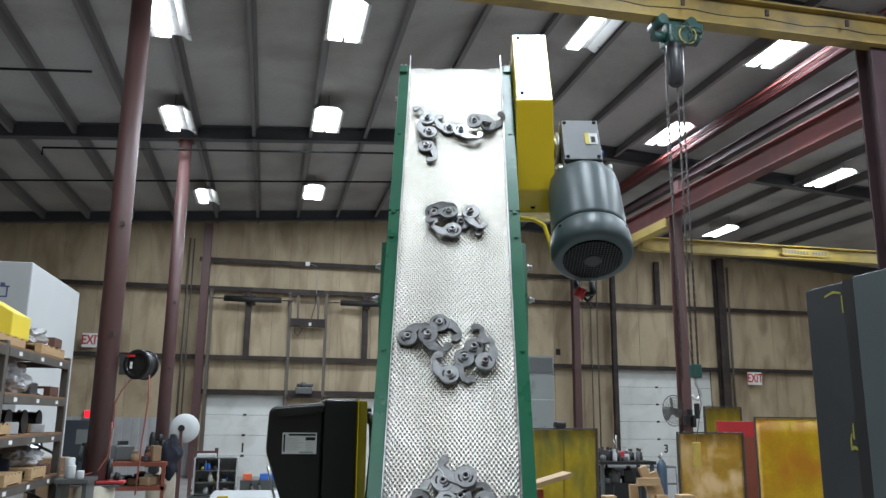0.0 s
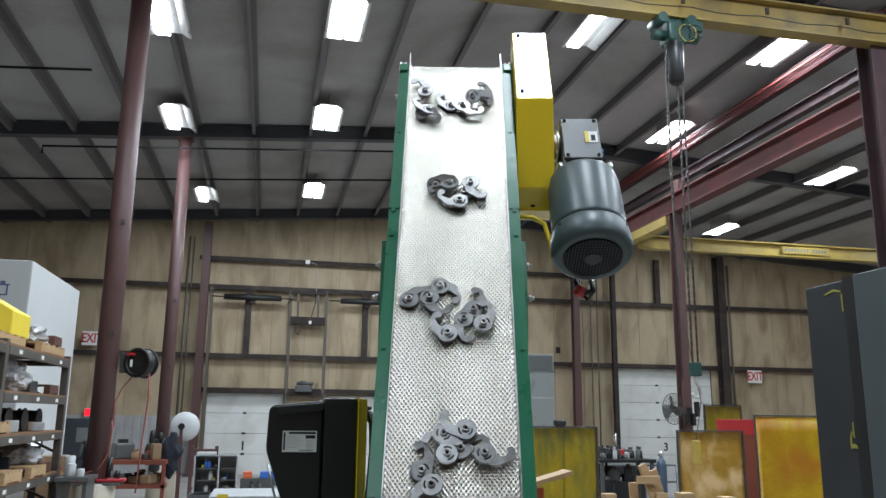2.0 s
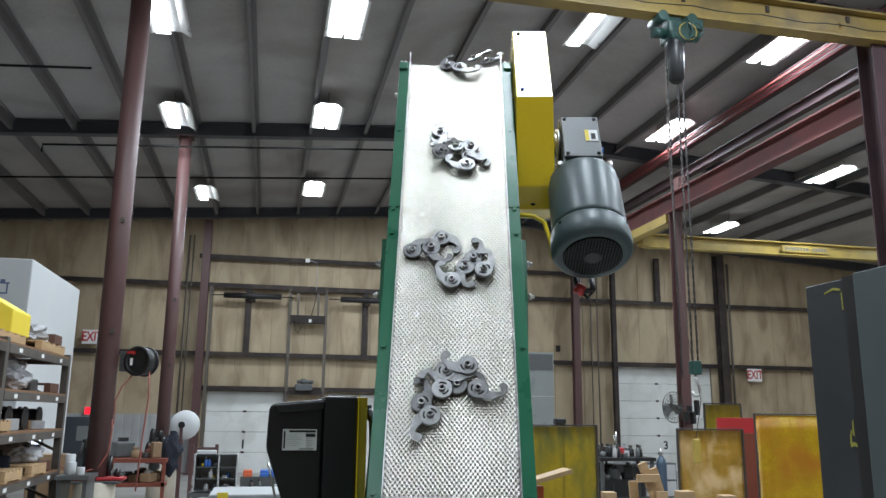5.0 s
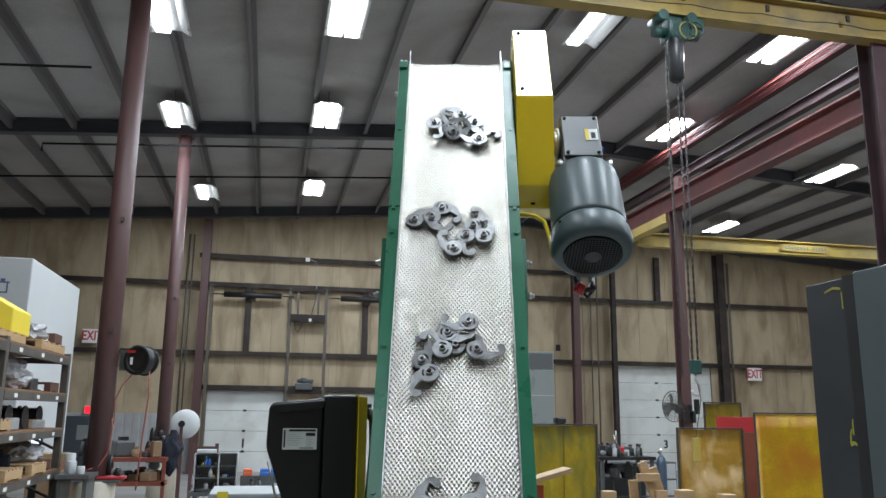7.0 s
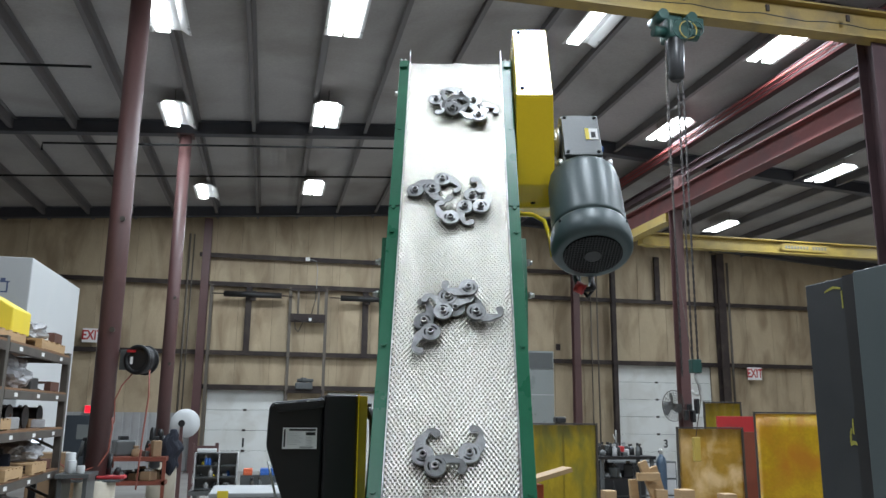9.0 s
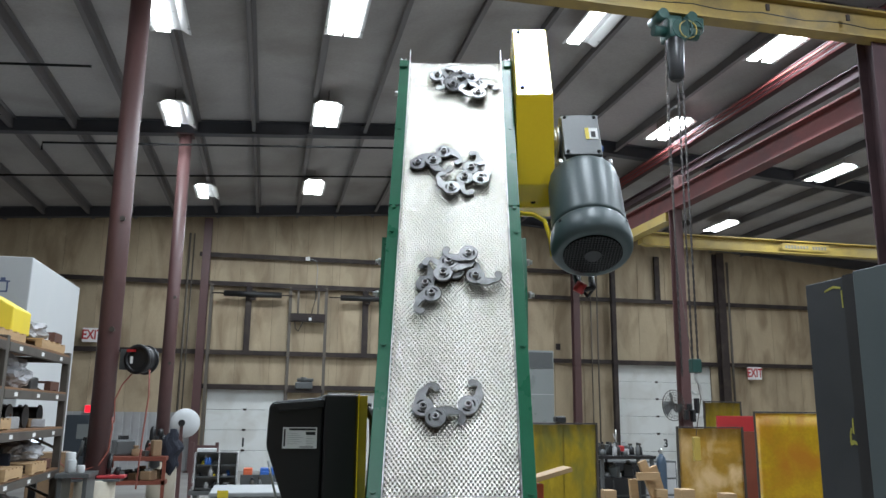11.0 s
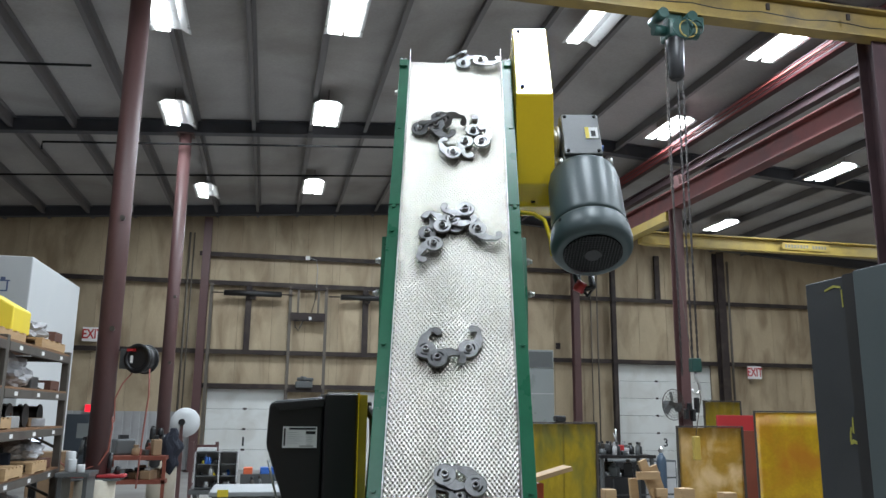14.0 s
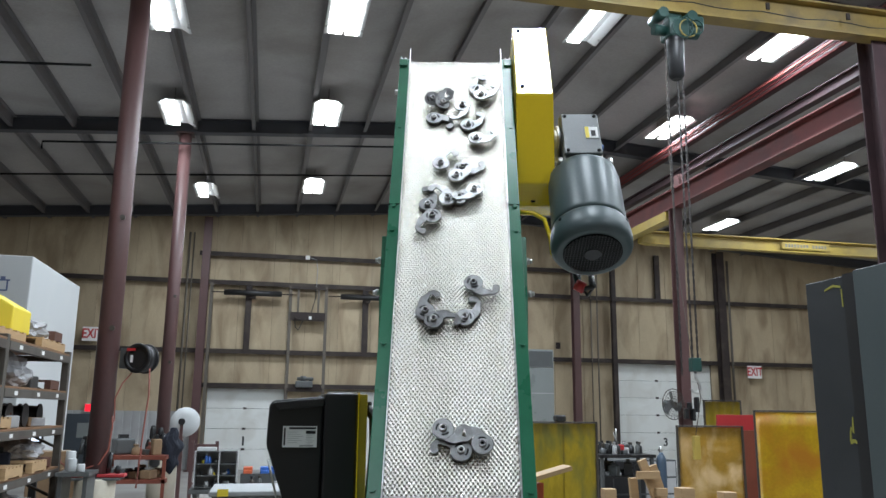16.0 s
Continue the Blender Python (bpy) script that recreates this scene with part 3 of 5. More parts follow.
# ---- the magnetic conveyor ----
# Its own space: x across the bed, y up the incline, z out of the bed.
BED = Matrix(((0.974043, 0.103596, -0.201266, 0.408454), (-0.226362, 0.445776, -0.866051, 1.771175), (0.0, 0.889130, 0.457655, 1.516273), (0, 0, 0, 1)))
HALF, TOP, FOOT = 0.1525, 1.53, -1.60

conv = thing("magnetic_conveyor", "green inclined magnetic conveyor with a dimpled stainless bed", "conveyor", BED)


def dimpled_sheet(y0, y1, pitch, name):
    nx, ny = int(2 * HALF / pitch * 9), int((y1 - y0) / pitch * 8)
    xs, ys = np.linspace(-HALF, HALF, nx + 1), np.linspace(y0, y1, ny + 1)
    gx, gy = np.meshgrid(xs, ys)
    h = np.cos(gx / pitch * math.pi * 2) * np.cos(gy / 0.0074 * math.pi)
    h = np.where(h > 0, 1.0, 0.45) * np.tanh(2.2 * h)
    z = 0.00118 * h + 0.0019 * np.cos(gx / HALF * math.pi * 2.0) * (0.75 + 0.25 * np.sin(gy * 3.0)) + 0.0004 * np.sin(gx * 47 + gy * 5)
    z = z - 0.0038 + np.where(gy > TOP - 0.05, -np.clip(gy - TOP + 0.05, 0, 1) ** 2 * 1.5, 0)
    co = np.stack([gx, gy, z], -1).reshape(-1, 3)
    i = np.arange((nx + 1) * (ny + 1)).reshape(ny + 1, nx + 1)
    quads = np.stack([i[:-1, :-1], i[:-1, 1:], i[1:, 1:], i[1:, :-1]], -1).reshape(-1, 4)
    me = bpy.data.meshes.new(name)
    me.vertices.add(len(co))
    me.vertices.foreach_set("co", co.ravel())
    me.loops.add(quads.size)
    me.loops.foreach_set("vertex_index", quads.ravel())
    me.polygons.add(len(quads))
    me.polygons.foreach_set("loop_start", np.arange(0, quads.size, 4))
    me.polygons.foreach_set("use_smooth", np.ones(len(quads), bool))
    me.update(calc_edges=True)
    me.materials.append(M_BED)
    ob = new(name, me)
    ob.parent = conv
    return tagged(ob, "dimpled rigidized stainless slide sheet")


dimpled_sheet(-0.12, TOP, 0.0106, "bed_sheet")
boxpart("lower_sheet", (-HALF, FOOT, -0.006), (HALF, -0.12, -0.002), M_BED, conv)
boxpart("housing", (-HALF - 0.012, FOOT, -0.20), (HALF + 0.012, TOP - 0.06, -0.008), M_GREEN, conv, "green welded housing", 0.004)
bm = BM()
tube(bm, (-HALF, TOP - 0.06, -0.1), (HALF, TOP - 0.06, -0.1), 0.088, seg=32)
part("head_drum", bm, M_STEEL_EDGE, conv)
for s in (-1, 1):
    # angle rail: face flange and outer web
    bm = BM()
    x0, x1 = s * (HALF + 0.004), s * (HALF + 0.036)
    box(bm, (min(x0, x1), FOOT, 0.0), (max(x0, x1), 0.862, 0.004), 0.001)
    box(bm, (min(s * (HALF + 0.032), x1), FOOT, -0.10), (max(s * (HALF + 0.032), x1), 0.862, -0.0005))
    part("side_rail", bm, M_GREEN, conv)
    bm = BM()
    box(bm, (min(x0, x1), 0.866, 0.002), (max(x0, x1), TOP + 0.0, 0.006), 0.001)
    box(bm, (min(s * (HALF + 0.032), x1), 0.866, -0.16), (max(s * (HALF + 0.032), x1), TOP + 0.02, 0.0015))
    part("head_rail", bm, M_GREEN, conv)
    bm = BM()
    box(bm, (min(s * (HALF + 0.001), s * (HALF + 0.0032)), FOOT, -0.004), (max(s * (HALF + 0.001), s * (HALF + 0.0032)), TOP + 0.055, 0.009), 0.0006)
    part("edge_strip", bm, M_ZINC, conv, "bright sheet edge strip")
    bm = BM()
    prism(bm, [(s * 0.189, FOOT), (s * 0.189, 0.815), (s * 0.211, 0.815), (s * 0.205, 0.60), (s * 0.1915, 0.30), (s * 0.1905, FOOT)], -0.19, -0.08, "z", 0.0015)
    part("side_plate", bm, M_GREEN, conv)
    for y in (0.74, 0.625):
        bm = BM()
        tube(bm, (s * 0.209, y, -0.10), (s * 0.218, y, -0.10), 0.0105, seg=6)
        tube(bm, (s * 0.218, y, -0.10), (s * 0.226, y, -0.10), 0.006, seg=10)
        part("side_bolt", bm, M_ZINC, conv, "zinc hex bolt")
    for y in (1.49, 1.19, 0.858, 0.767, 0.394, 0.012, -0.4, -0.8):
        bm = BM()
        x = s * (HALF + 0.022)
        tube(bm, (x, y, 0.003), (x, y, 0.009), 0.0065, seg=6)
        tube(bm, (x, y, 0.002), (x, y, 0.0045), 0.0085, seg=14)
        part("rail_bolt", bm, M_GREEN, conv, "painted rail bolt")
    bm = BM()
    xa, xb = sorted((s * (HALF + 0.010), s * (HALF + 0.037)))
    box(bm, (xa, 1.488, 0.0065), (xb, 1.522, 0.014), 0.002)
    part("corner_block", bm, M_GREEN, conv, "green block at the head of a rail")
    for q in (0.25, 0.75):
        bm = BM()
        tube(bm, (xa + (xb - xa) * q, 1.5205, 0.0105), (xa + (xb - xa) * q, 1.527, 0.0105), 0.0045, seg=8)
        part("block_bolt", bm, M_ZINC, conv, "bright bolt end")
    bm = BM()
    tube(bm, (s * 0.188, 1.40, -0.03), (s * 0.202, 1.40, -0.03), 0.008, seg=8)
    part("side_stud", bm, M_ZINC, conv)
    # stand on the floor
    m = BED.inverted()
    bm = BM()
    top_y = BED @ Vector((s * 0.155, 0.1, -0.17))
    box(bm, (top_y.x - 0.03, top_y.y - 0.03, 0.012), (top_y.x + 0.03, top_y.y + 0.03, top_y.z))
    box(bm, (top_y.x - 0.08, top_y.y - 0.08, 0.0), (top_y.x + 0.08, top_y.y + 0.08, 0.012))
    bmesh.ops.transform(bm, matrix=m, verts=bm.verts)
    part("stand_leg", bm, M_GREEN, conv)

# yellow drive guard
gd = part("drive_guard", (lambda b: (prism(b, [(1.62, 0.07), (1.275, 0.07), (1.014, -0.064), (0.975, -0.125), (1.02, -0.22), (1.55, -0.22), (1.64, -0.12)], 0.192, 0.309, "x", 0.004), b)[1])(BM()), M_YGUARD, conv, "glossy yellow sheet-metal chain guard")
for y, z in ((1.60, 0.0705), (1.31, 0.0705)):
    bm = BM()
    tube(bm, (0.213, y, z - 0.001), (0.213, y, z + 0.004), 0.006, seg=10)
    part("guard_screw", bm, M_DARK, gd)
bm = BM()
tube(bm, (0.243, 0.985, -0.1075), (0.243, 0.982, -0.112), 0.007, seg=10)
part("guard_screw", bm, M_DARK, gd)
bm = BM()
pipe(bm, [(0.19, 0.93, -0.10), (0.24, 0.925, -0.10), (0.272, 0.90, -0.10), (0.285, 0.83, -0.10), (0.29, 0.78, -0.12)], 0.007, 8)
part("guard_bracket", bm, M_YGUARD, conv, "bent yellow bracket bar")

# gear motor hung beside the head
mo = thing("gear_motor", "grey-green enclosed fan-cooled gear motor", "motor", BED @ pose(0.397, 0.745, -0.07, -90, 0, 0))
# its space: z up the incline from the fan end, y into the bed side
bm = BM()
lathe(bm, [(0.085, 0.004), (0.1, 0.002), (0.109, 0.006), (0.1165, 0.018), (0.1185, 0.04), (0.118, 0.052), (0.114, 0.080), (0.1115, 0.087)], 48)
part("fan_cover", bm, M_MOTOR, mo, "domed grey fan cowl")
bm = BM()
lathe(bm, [(0.1095, 0.088), (0.1095, 0.105), (0.1085, 0.268), (0.105, 0.284), (0.104, 0.296), (0.101, 0.302), (0.09, 0.314), (0.05, 0.317)], 48)
part("stator_body", bm, M_MOTOR, mo)
# near-black disc closes the cowl, standing for the shade inside it
bm = BM()
lathe(bm, [(0.0845, 0.001), (0.0845, 0.004)], 40)
part("grille_backing", bm, M_DARK, mo, "dark disc for the shaded fan opening")
bm = BM()
for k in range(-9, 10):
    q = k * 0.0088
    w = math.sqrt(max(0.0, 0.084 ** 2 - q * q))
    box(bm, (q - 0.0013, -w, -0.0015), (q + 0.0013, w, 0.0005))
    box(bm, (-w, q - 0.0013, -0.0022), (w, q + 0.0013, -0.0002))
lathe(bm, [(0.024, -0.004), (0.026, -0.001)], 24)
part("grille", bm, M_BLACK, mo, "black wire fan grille")
for a in (35, 145, 215, 325):
    bm = BM()
    x, y = 0.112 * math.cos(radians(a)), 0.112 * math.sin(radians(a))
    tube(bm, (x * 0.95, y * 0.95, 0.072), (x * 1.055, y * 1.055, 0.072), 0.005, seg=8)
    part("cowl_screw", bm, M_BLACK, mo)
for a in (40, 140, 220, 320):
    bm = BM()
    x, y = 0.098 * math.cos(radians(a)), 0.098 * math.sin(radians(a))
    tube(bm, (x, y, 0.296), (x, y, 0.318), 0.009, seg=8)
    part("flange_bolt", bm, M_ZINC, mo)
gb = part("gearbox", (lambda b: (box(b, (-0.062, -0.05, 0.316), (0.062, 0.075, 0.535), 0.008), b)[1])(BM()), M_GEAR, mo, "dark square gearbox with a bolted cover")
boxpart("cover_plate", (-0.059, -0.063, 0.345), (0.059, -0.0505, 0.525), M_GEAR, gb, "flat bolted cover", 0.003)
for x in (-0.047, 0.047):
    for z in (0.358, 0.512):
        bm = BM()
        tube(bm, (x, -0.066, z), (x, -0.060, z), 0.0055, seg=8)
        part("cover_screw", bm, M_DARK, gb)
boxpart("sticker", (0.012, -0.0650, 0.412), (0.052, -0.0634, 0.462), M_PAPER, gb, "white and yellow sticker")
boxpart("sticker_band", (0.012, -0.0656, 0.412), (0.024, -0.0652, 0.462), M_YLABEL, gb, "yellow band of a sticker")
boxpart("sticker_print", (0.030, -0.0656, 0.420), (0.044, -0.0652, 0.446), M_INK, gb, "printed dark block")
bm = BM()
tube(bm, (0.062, 0.0, 0.435), (0.078, 0.0, 0.435), 0.010, seg=14)
part("breather_cap", bm, M_BLUE, gb, "blue breather plug")
bm = BM()
tube(bm, (-0.088, 0.0, 0.45), (-0.060, 0.0, 0.45), 0.045, seg=24)
tube(bm, (-0.074, 0.0, 0.45), (-0.066, 0.0, 0.45), 0.058, seg=24)
part("output_shaft", bm, M_ZINC, gb, "bright output flange")
bm = BM()
box(bm, (-0.02, 0.02, 0.075), (0.0, 0.16, 0.14))
part("junction_arm", bm, M_GREEN, mo)
bm = BM()
pipe(bm, [(-0.03, 0.13, 0.10), (-0.03, 0.14, 0.02), (-0.02, 0.13, -0.03), (0.01, 0.12, -0.03), (0.015, 0.13, 0.03)], 0.009, 8)
pipe(bm, [(-0.015, 0.14, 0.09), (-0.02, 0.15, 0.0), (0.0, 0.14, -0.045), (0.02, 0.13, -0.02), (0.02, 0.14, 0.05)], 0.006, 8)
part("cable", bm, M_BLACK, mo, "looped motor cable")
bm = BM()
tube(bm, (-0.035, 0.12, -0.02), (-0.012, 0.12, -0.035), 0.017, seg=12)
part("cable_plug", bm, M_SIGNRED, mo, "red plug on the motor cable")

# ---- steel parts that ride the bed ----
def arm_outline(flip):
    path = [(0.008, 0.010, 0.0150), (0.021, 0.0160, 0.0130), (0.034, 0.0185, 0.0105), (0.046, 0.0165, 0.0094), (0.056, 0.0105, 0.0088),
            (0.0625, 0.0010, 0.0088), (0.0612, -0.0100, 0.0086)]
    left, right = [], []
    for i, (x, y, w) in enumerate(path):
        a, b = path[max(i - 1, 0)], path[min(i + 1, len(path) - 1)]
        d = Vector((b[0] - a[0], b[1] - a[1])).normalized()
        left.append((x - d.y * w, flip * (y + d.x * w)))
        right.append((x + d.y * w, flip * (y - d.x * w)))
    left[3] = (left[3][0] - 0.001, left[3][1] - flip * 0.0045)
    right[4] = (right[4][0] + 0.006, right[4][1] + flip * 0.004)
    right[6] = (right[6][0] - 0.002, right[6][1])
    tip = [(0.0655, flip * -0.0145), (0.0600, flip * -0.0165), (0.0545, flip * -0.0140)]
    poly = left + tip + right[::-1]
    return poly if flip > 0 else poly[::-1]


def hook_meshes(flip):
    bm = BM()
    prism(bm, arm_outline(flip), 0.0005, 0.0075, "z")
    lathe(bm, [(0.0235, 0.0), (0.0255, 0.0012), (0.0255, 0.0078), (0.0243, 0.009)], 28)
    box(bm, (-0.024, -0.008, 0.0005), (-0.012, 0.006, 0.0085), 0, pose(0, 0, 0, 0, 0, 215 * flip))
    plate = finish(bm, "plate", M_PART)
    bm = BM()
    lathe(bm, [(0.0048, 0.0085), (0.0085, 0.0085), (0.0088, 0.0165), (0.0078, 0.0178), (0.0055, 0.0178), (0.0048, 0.0165)], 20, True)
    hub = finish(bm, "hub", M_HUB)
    # bore and slots are thin dark inlays, recess shade given as colour
    bm = BM()
    lathe(bm, [(0.0, 0.0092), (0.005, 0.0092), (0.005, 0.0098), (0.0, 0.0098)], 12, True)
    for a0 in (20, 150):
        pts = []
        for r in (0.0135, 0.0175):
            ring = [(r * math.cos(radians(flip * (a0 + k * 14))), r * math.sin(radians(flip * (a0 + k * 14)))) for k in range(6)]
            pts += ring if r < 0.015 else ring[::-1]
        prism(bm, pts, 0.0089, 0.0094, "z")
    return plate, hub, finish(bm, "slot", M_DARK)


SIZE = Matrix.Diagonal((1.0, 1.0, 0.95, 1))


HOOKS = {1: hook_meshes(1), -1: hook_meshes(-1)}


def hook_part(flip):
    h = thing("steel_hook_part", "grey stamped steel hook with a raised hub", "steel part", BED, "steel parts on the conveyor")
    for nm, me in zip(("plate", "hub", "slot"), HOOKS[flip]):
        ob = new(nm, me)
        ob.parent = h
        ob.matrix_basis = SIZE
    tagged(h.children[2], "dark inlays for the shaded hub bore and slots")
    return h


def on_bed(u, s, turn, lift, tilt):
    return BED @ pose(u, s, lift, tilt, 0, turn)


def over_head(u, angle, lift):
    """Carried round the head drum: angle in degrees past the end of the bed."""
    a, r = radians(angle), 0.095 + lift
    return BED @ pose(u, TOP - 0.02 + r * math.sin(a), -0.10 + r * math.cos(a), -angle, 0, 40)


def ride(flip, lift, rows, leave=None):
    """rows: seconds, place across and along the bed, turn, tilt. leave: the second at which the part has gone over the head."""
    h = hook_part(flip)
    keys = [(t, on_bed(u, s, a, lift + abs(tilt) * 0.00035, tilt)) for t, u, s, a, tilt in rows]
    if leave is not None:
        u = rows[-1][1]
        for k, a in enumerate((35, 75, 120)):
            keys.append((leave + 0.7 * k, over_head(u, a, lift)))
        p = over_head(u, 120, lift).translation
        keys.append((leave + 2.0, pose(p.x + 0.02, p.y + 0.06, 0.9, 60, 20, 90)))
        keys.append((leave + 2.4, pose(p.x + 0.03, p.y + 0.1, 0.022, 0, 0, 120)))
        if leave + 2.4 < 16:
            keys.append((16.0, pose(p.x + 0.03, p.y + 0.1, 0.022, 0, 0, 120)))
    walk(h, keys)


# ---- black drive cabinet beside the conveyor ----
k = thing("drive_cabinet", "black plastic drive cabinet with a yellow edge plate", "machine cabinet", pose(0, 2.42, 0))
bm = BM()
prism(bm, [(0.004, 1.60), (0.008, 1.718), (0.020, 1.730), (0.168, 1.744), (0.168, 1.30), (0.10, 1.30), (0.055, 1.455)], 0.02, 0.34, "y", 0.008)
part("left_cover", bm, M_BLACK, k)
bm = BM()
prism(bm, [(0.020, 1.724), (0.168, 1.738), (0.168, 1.715), (0.035, 1.700)], 0.008, 0.0195, "y", 0.003)
part("cover_lip", bm, M_BLACK, k)
boxpart("main_box", (0.1685, 0.0, 1.30), (0.266, 0.36, 1.752), M_BLACK, k, "", 0.006)
boxpart("edge_plate", (0.2665, -0.012, 1.28), (0.270, 0.38, 1.756), M_YGUARD, k, "yellow edge plate")
boxpart("side_plate", (0.2705, 0.0, 1.28), (0.296, 0.37, 1.750), M_CURTAIN_GREEN, k, "olive yellow side plate", 0.002)
boxpart("pedestal", (0.10, 0.06, 0.0), (0.26, 0.30, 1.30), M_BLACK, k, "", 0.004)
for z in (1.735, 1.728):
    bm = BM()
    tube(bm, (0.295, 0.03 if z > 1.73 else 0.10, z - 0.012), (0.312, 0.03 if z > 1.73 else 0.10, z - 0.012), 0.006, seg=10)
    part("knob", bm, M_BLACK, k)
bm = BM()
pipe(bm, [(0.298, 0.12, 1.695), (0.315, 0.11, 1.702), (0.330, 0.10, 1.68), (0.334, 0.10, 1.60), (0.326, 0.10, 1.48), (0.31, 0.1, 1.36)], 0.017, 10)
part("hose", bm, M_BLACK, k, "ribbed black cable hose")
bm = BM()
pipe(bm, [(0.012, 0.012, 1.56), (0.030, 0.012, 1.49), (0.046, 0.012, 1.43), (0.05, 0.012, 1.31), (0.12, 0.03, 1.31)], 0.004, 6)
part("edge_rod", bm, M_ZINC, k, "bright bent steel rod")
lb = boxpart("label", (0.050, 0.0165, 1.594), (0.150, 0.0195, 1.655), M_PAPER, k, "white printed data label")
bm = BM()
box(bm, (0.068, 0.0155, 1.646), (0.146, 0.0163, 1.652))
box(bm, (0.053, 0.0155, 1.600), (0.058, 0.0163, 1.650))
box(bm, (0.117, 0.0155, 1.633), (0.145, 0.0163, 1.642))
part("headline_bars", bm, M_INK, lb, "dark unreadable headline print")
bm = BM()
for i in range(6):
    box(bm, (0.063, 0.0158, 1.637 - 0.006 * i), (0.063 + 0.05 * (0.6 + 0.4 * ((i * 37) % 5) / 5), 0.0163, 1.638 - 0.006 * i))
    box(bm, (0.118, 0.0158, 1.627 - 0.0048 * i), (0.118 + 0.026 * (0.6 + 0.4 * ((i * 53) % 5) / 5), 0.0163, 1.6279 - 0.0048 * i))
box(bm, (0.100, 0.0155, 1.596), (0.140, 0.0163, 1.601))
part("small_print", bm, M_LINER, lb, "unreadable rows of small print")

# ---- grey cabinet at the edge of the view ----
k = thing("electrical_cabinet", "tall dark grey steel electrical cabinet", "cabinet", pose(2.6, 0, 0))
boxpart("body", (0.0, 1.88, 0.0), (0.9, 3.44, 2.345), M_CABINET, k, "", 0.006)
boxpart("door", (-0.03, 1.9, 0.03), (-0.004, 3.07, 2.352), M_CABINET_LIGHT, k, "paler grey door panel", 0.005)
boxpart("seal", (-0.012, 3.072, 0.03), (-0.002, 3.16, 2.348), M_BLACK, k, "black door gap and seal")
for smear in ([(3.172, 1.578), (3.19, 1.583), (3.212, 1.576), (3.215, 1.588), (3.200, 1.60), (3.186, 1.598), (3.176, 1.592)],
              [(3.206, 1.588), (3.217, 1.592), (3.214, 1.63), (3.205, 1.655), (3.199, 1.65), (3.205, 1.625)],
              [(3.186, 1.625), (3.196, 1.63), (3.193, 1.69), (3.186, 1.70)],
              [(3.19, 2.29), (3.24, 2.30), (3.30, 2.288), (3.30, 2.296), (3.24, 2.312), (3.19, 2.30)],
              [(3.18, 2.20), (3.188, 2.20), (3.19, 2.28), (3.182, 2.285)]):
    bm = BM()
    prism(bm, smear, -0.0025, -0.0005, "x")
    part("chalk_mark", bm, M_CHALK, k, "yellow paint smear")


# ---- welding screens ----
def screen(name, x, y, w, h, rot, material, label, split=1):
    s = thing(name, label, "welding screen", pose(x, y, 0, 0, 0, rot), "welding screens")
    for nm, lo, hi in (("post", (-0.012, -0.012, 0.0), (0.012, 0.012, h)), ("post", (w - 0.012, -0.012, 0.0), (w + 0.012, 0.012, h)),
                       ("top_bar", (-0.012, -0.013, h), (w + 0.012, 0.013, h + 0.018)), ("bottom_bar", (0.02, -0.018, 0.16), (w - 0.02, 0.018, 0.19))):
        boxpart(nm, lo, hi, M_FRAME, s, "", 0.003)
    for q in (0.0, w):
        boxpart("foot", (q - 0.03, -0.25, 0.0), (q + 0.03, 0.25, 0.03), M_FRAME, s)
    for i in range(split):
        bm = BM()
        a, b = 0.0125 + (w - 0.025) * i / split, 0.0125 + (w - 0.025) * (i + 1) / split - 0.003
        n = 24
        cols = []
        for c in range(n + 1):
            u = a + (b - a) * c / n
            rows = []
            for r in range(9):
                v = 0.195 + (h - 0.2) * r / 8
                d = 0.012 * math.sin(u * 19 + i * 2 + x) * (1.15 - r / 9) + 0.006 * math.sin(u * 43 + v * 2.3)
                rows.append(bm.verts.new((u, d, v)))
            cols.append(rows)
        for c in range(n):
            for r in range(8):
                bm.faces.new((cols[c][r], cols[c + 1][r], cols[c + 1][r + 1], cols[c][r + 1])).smooth = True
        bmesh.ops.solidify(bm, geom=list(bm.faces), thickness=0.003)
        part("curtain", bm, material, s)
    return s


screen("welding_screen", 2.99, 9.0, 0.90, 1.588, 8, M_CURTAIN_GREEN, "olive yellow translucent welding screen in a steel frame", 2)
screen("welding_screen", 4.87, 9.0, 0.88, 1.555, 0, M_CURTAIN_PALE, "faded yellow smeared welding screen in a frame")
screen("welding_screen", 5.93, 9.0, 1.25, 1.745, -22, M_CURTAIN, "bright amber welding screen in a dark frame")
screen("welding_screen", 6.18, 10.6, 0.615, 1.895, 4, M_CURTAIN_GREEN, "yellow welding screen behind the others")
k = thing("red_panel", "red and orange sheet panel behind welding screens", "panel", pose(5.96, 9.9, 0))
boxpart("upper_sheet", (0.0, 0.0, 1.50), (0.58, 0.03, 1.705), M_REDPAINT, k, "", 0.004)
boxpart("lower_sheet", (0.0, 0.004, 0.0), (0.58, 0.026, 1.498), M_RUST, k, "", 0.004)

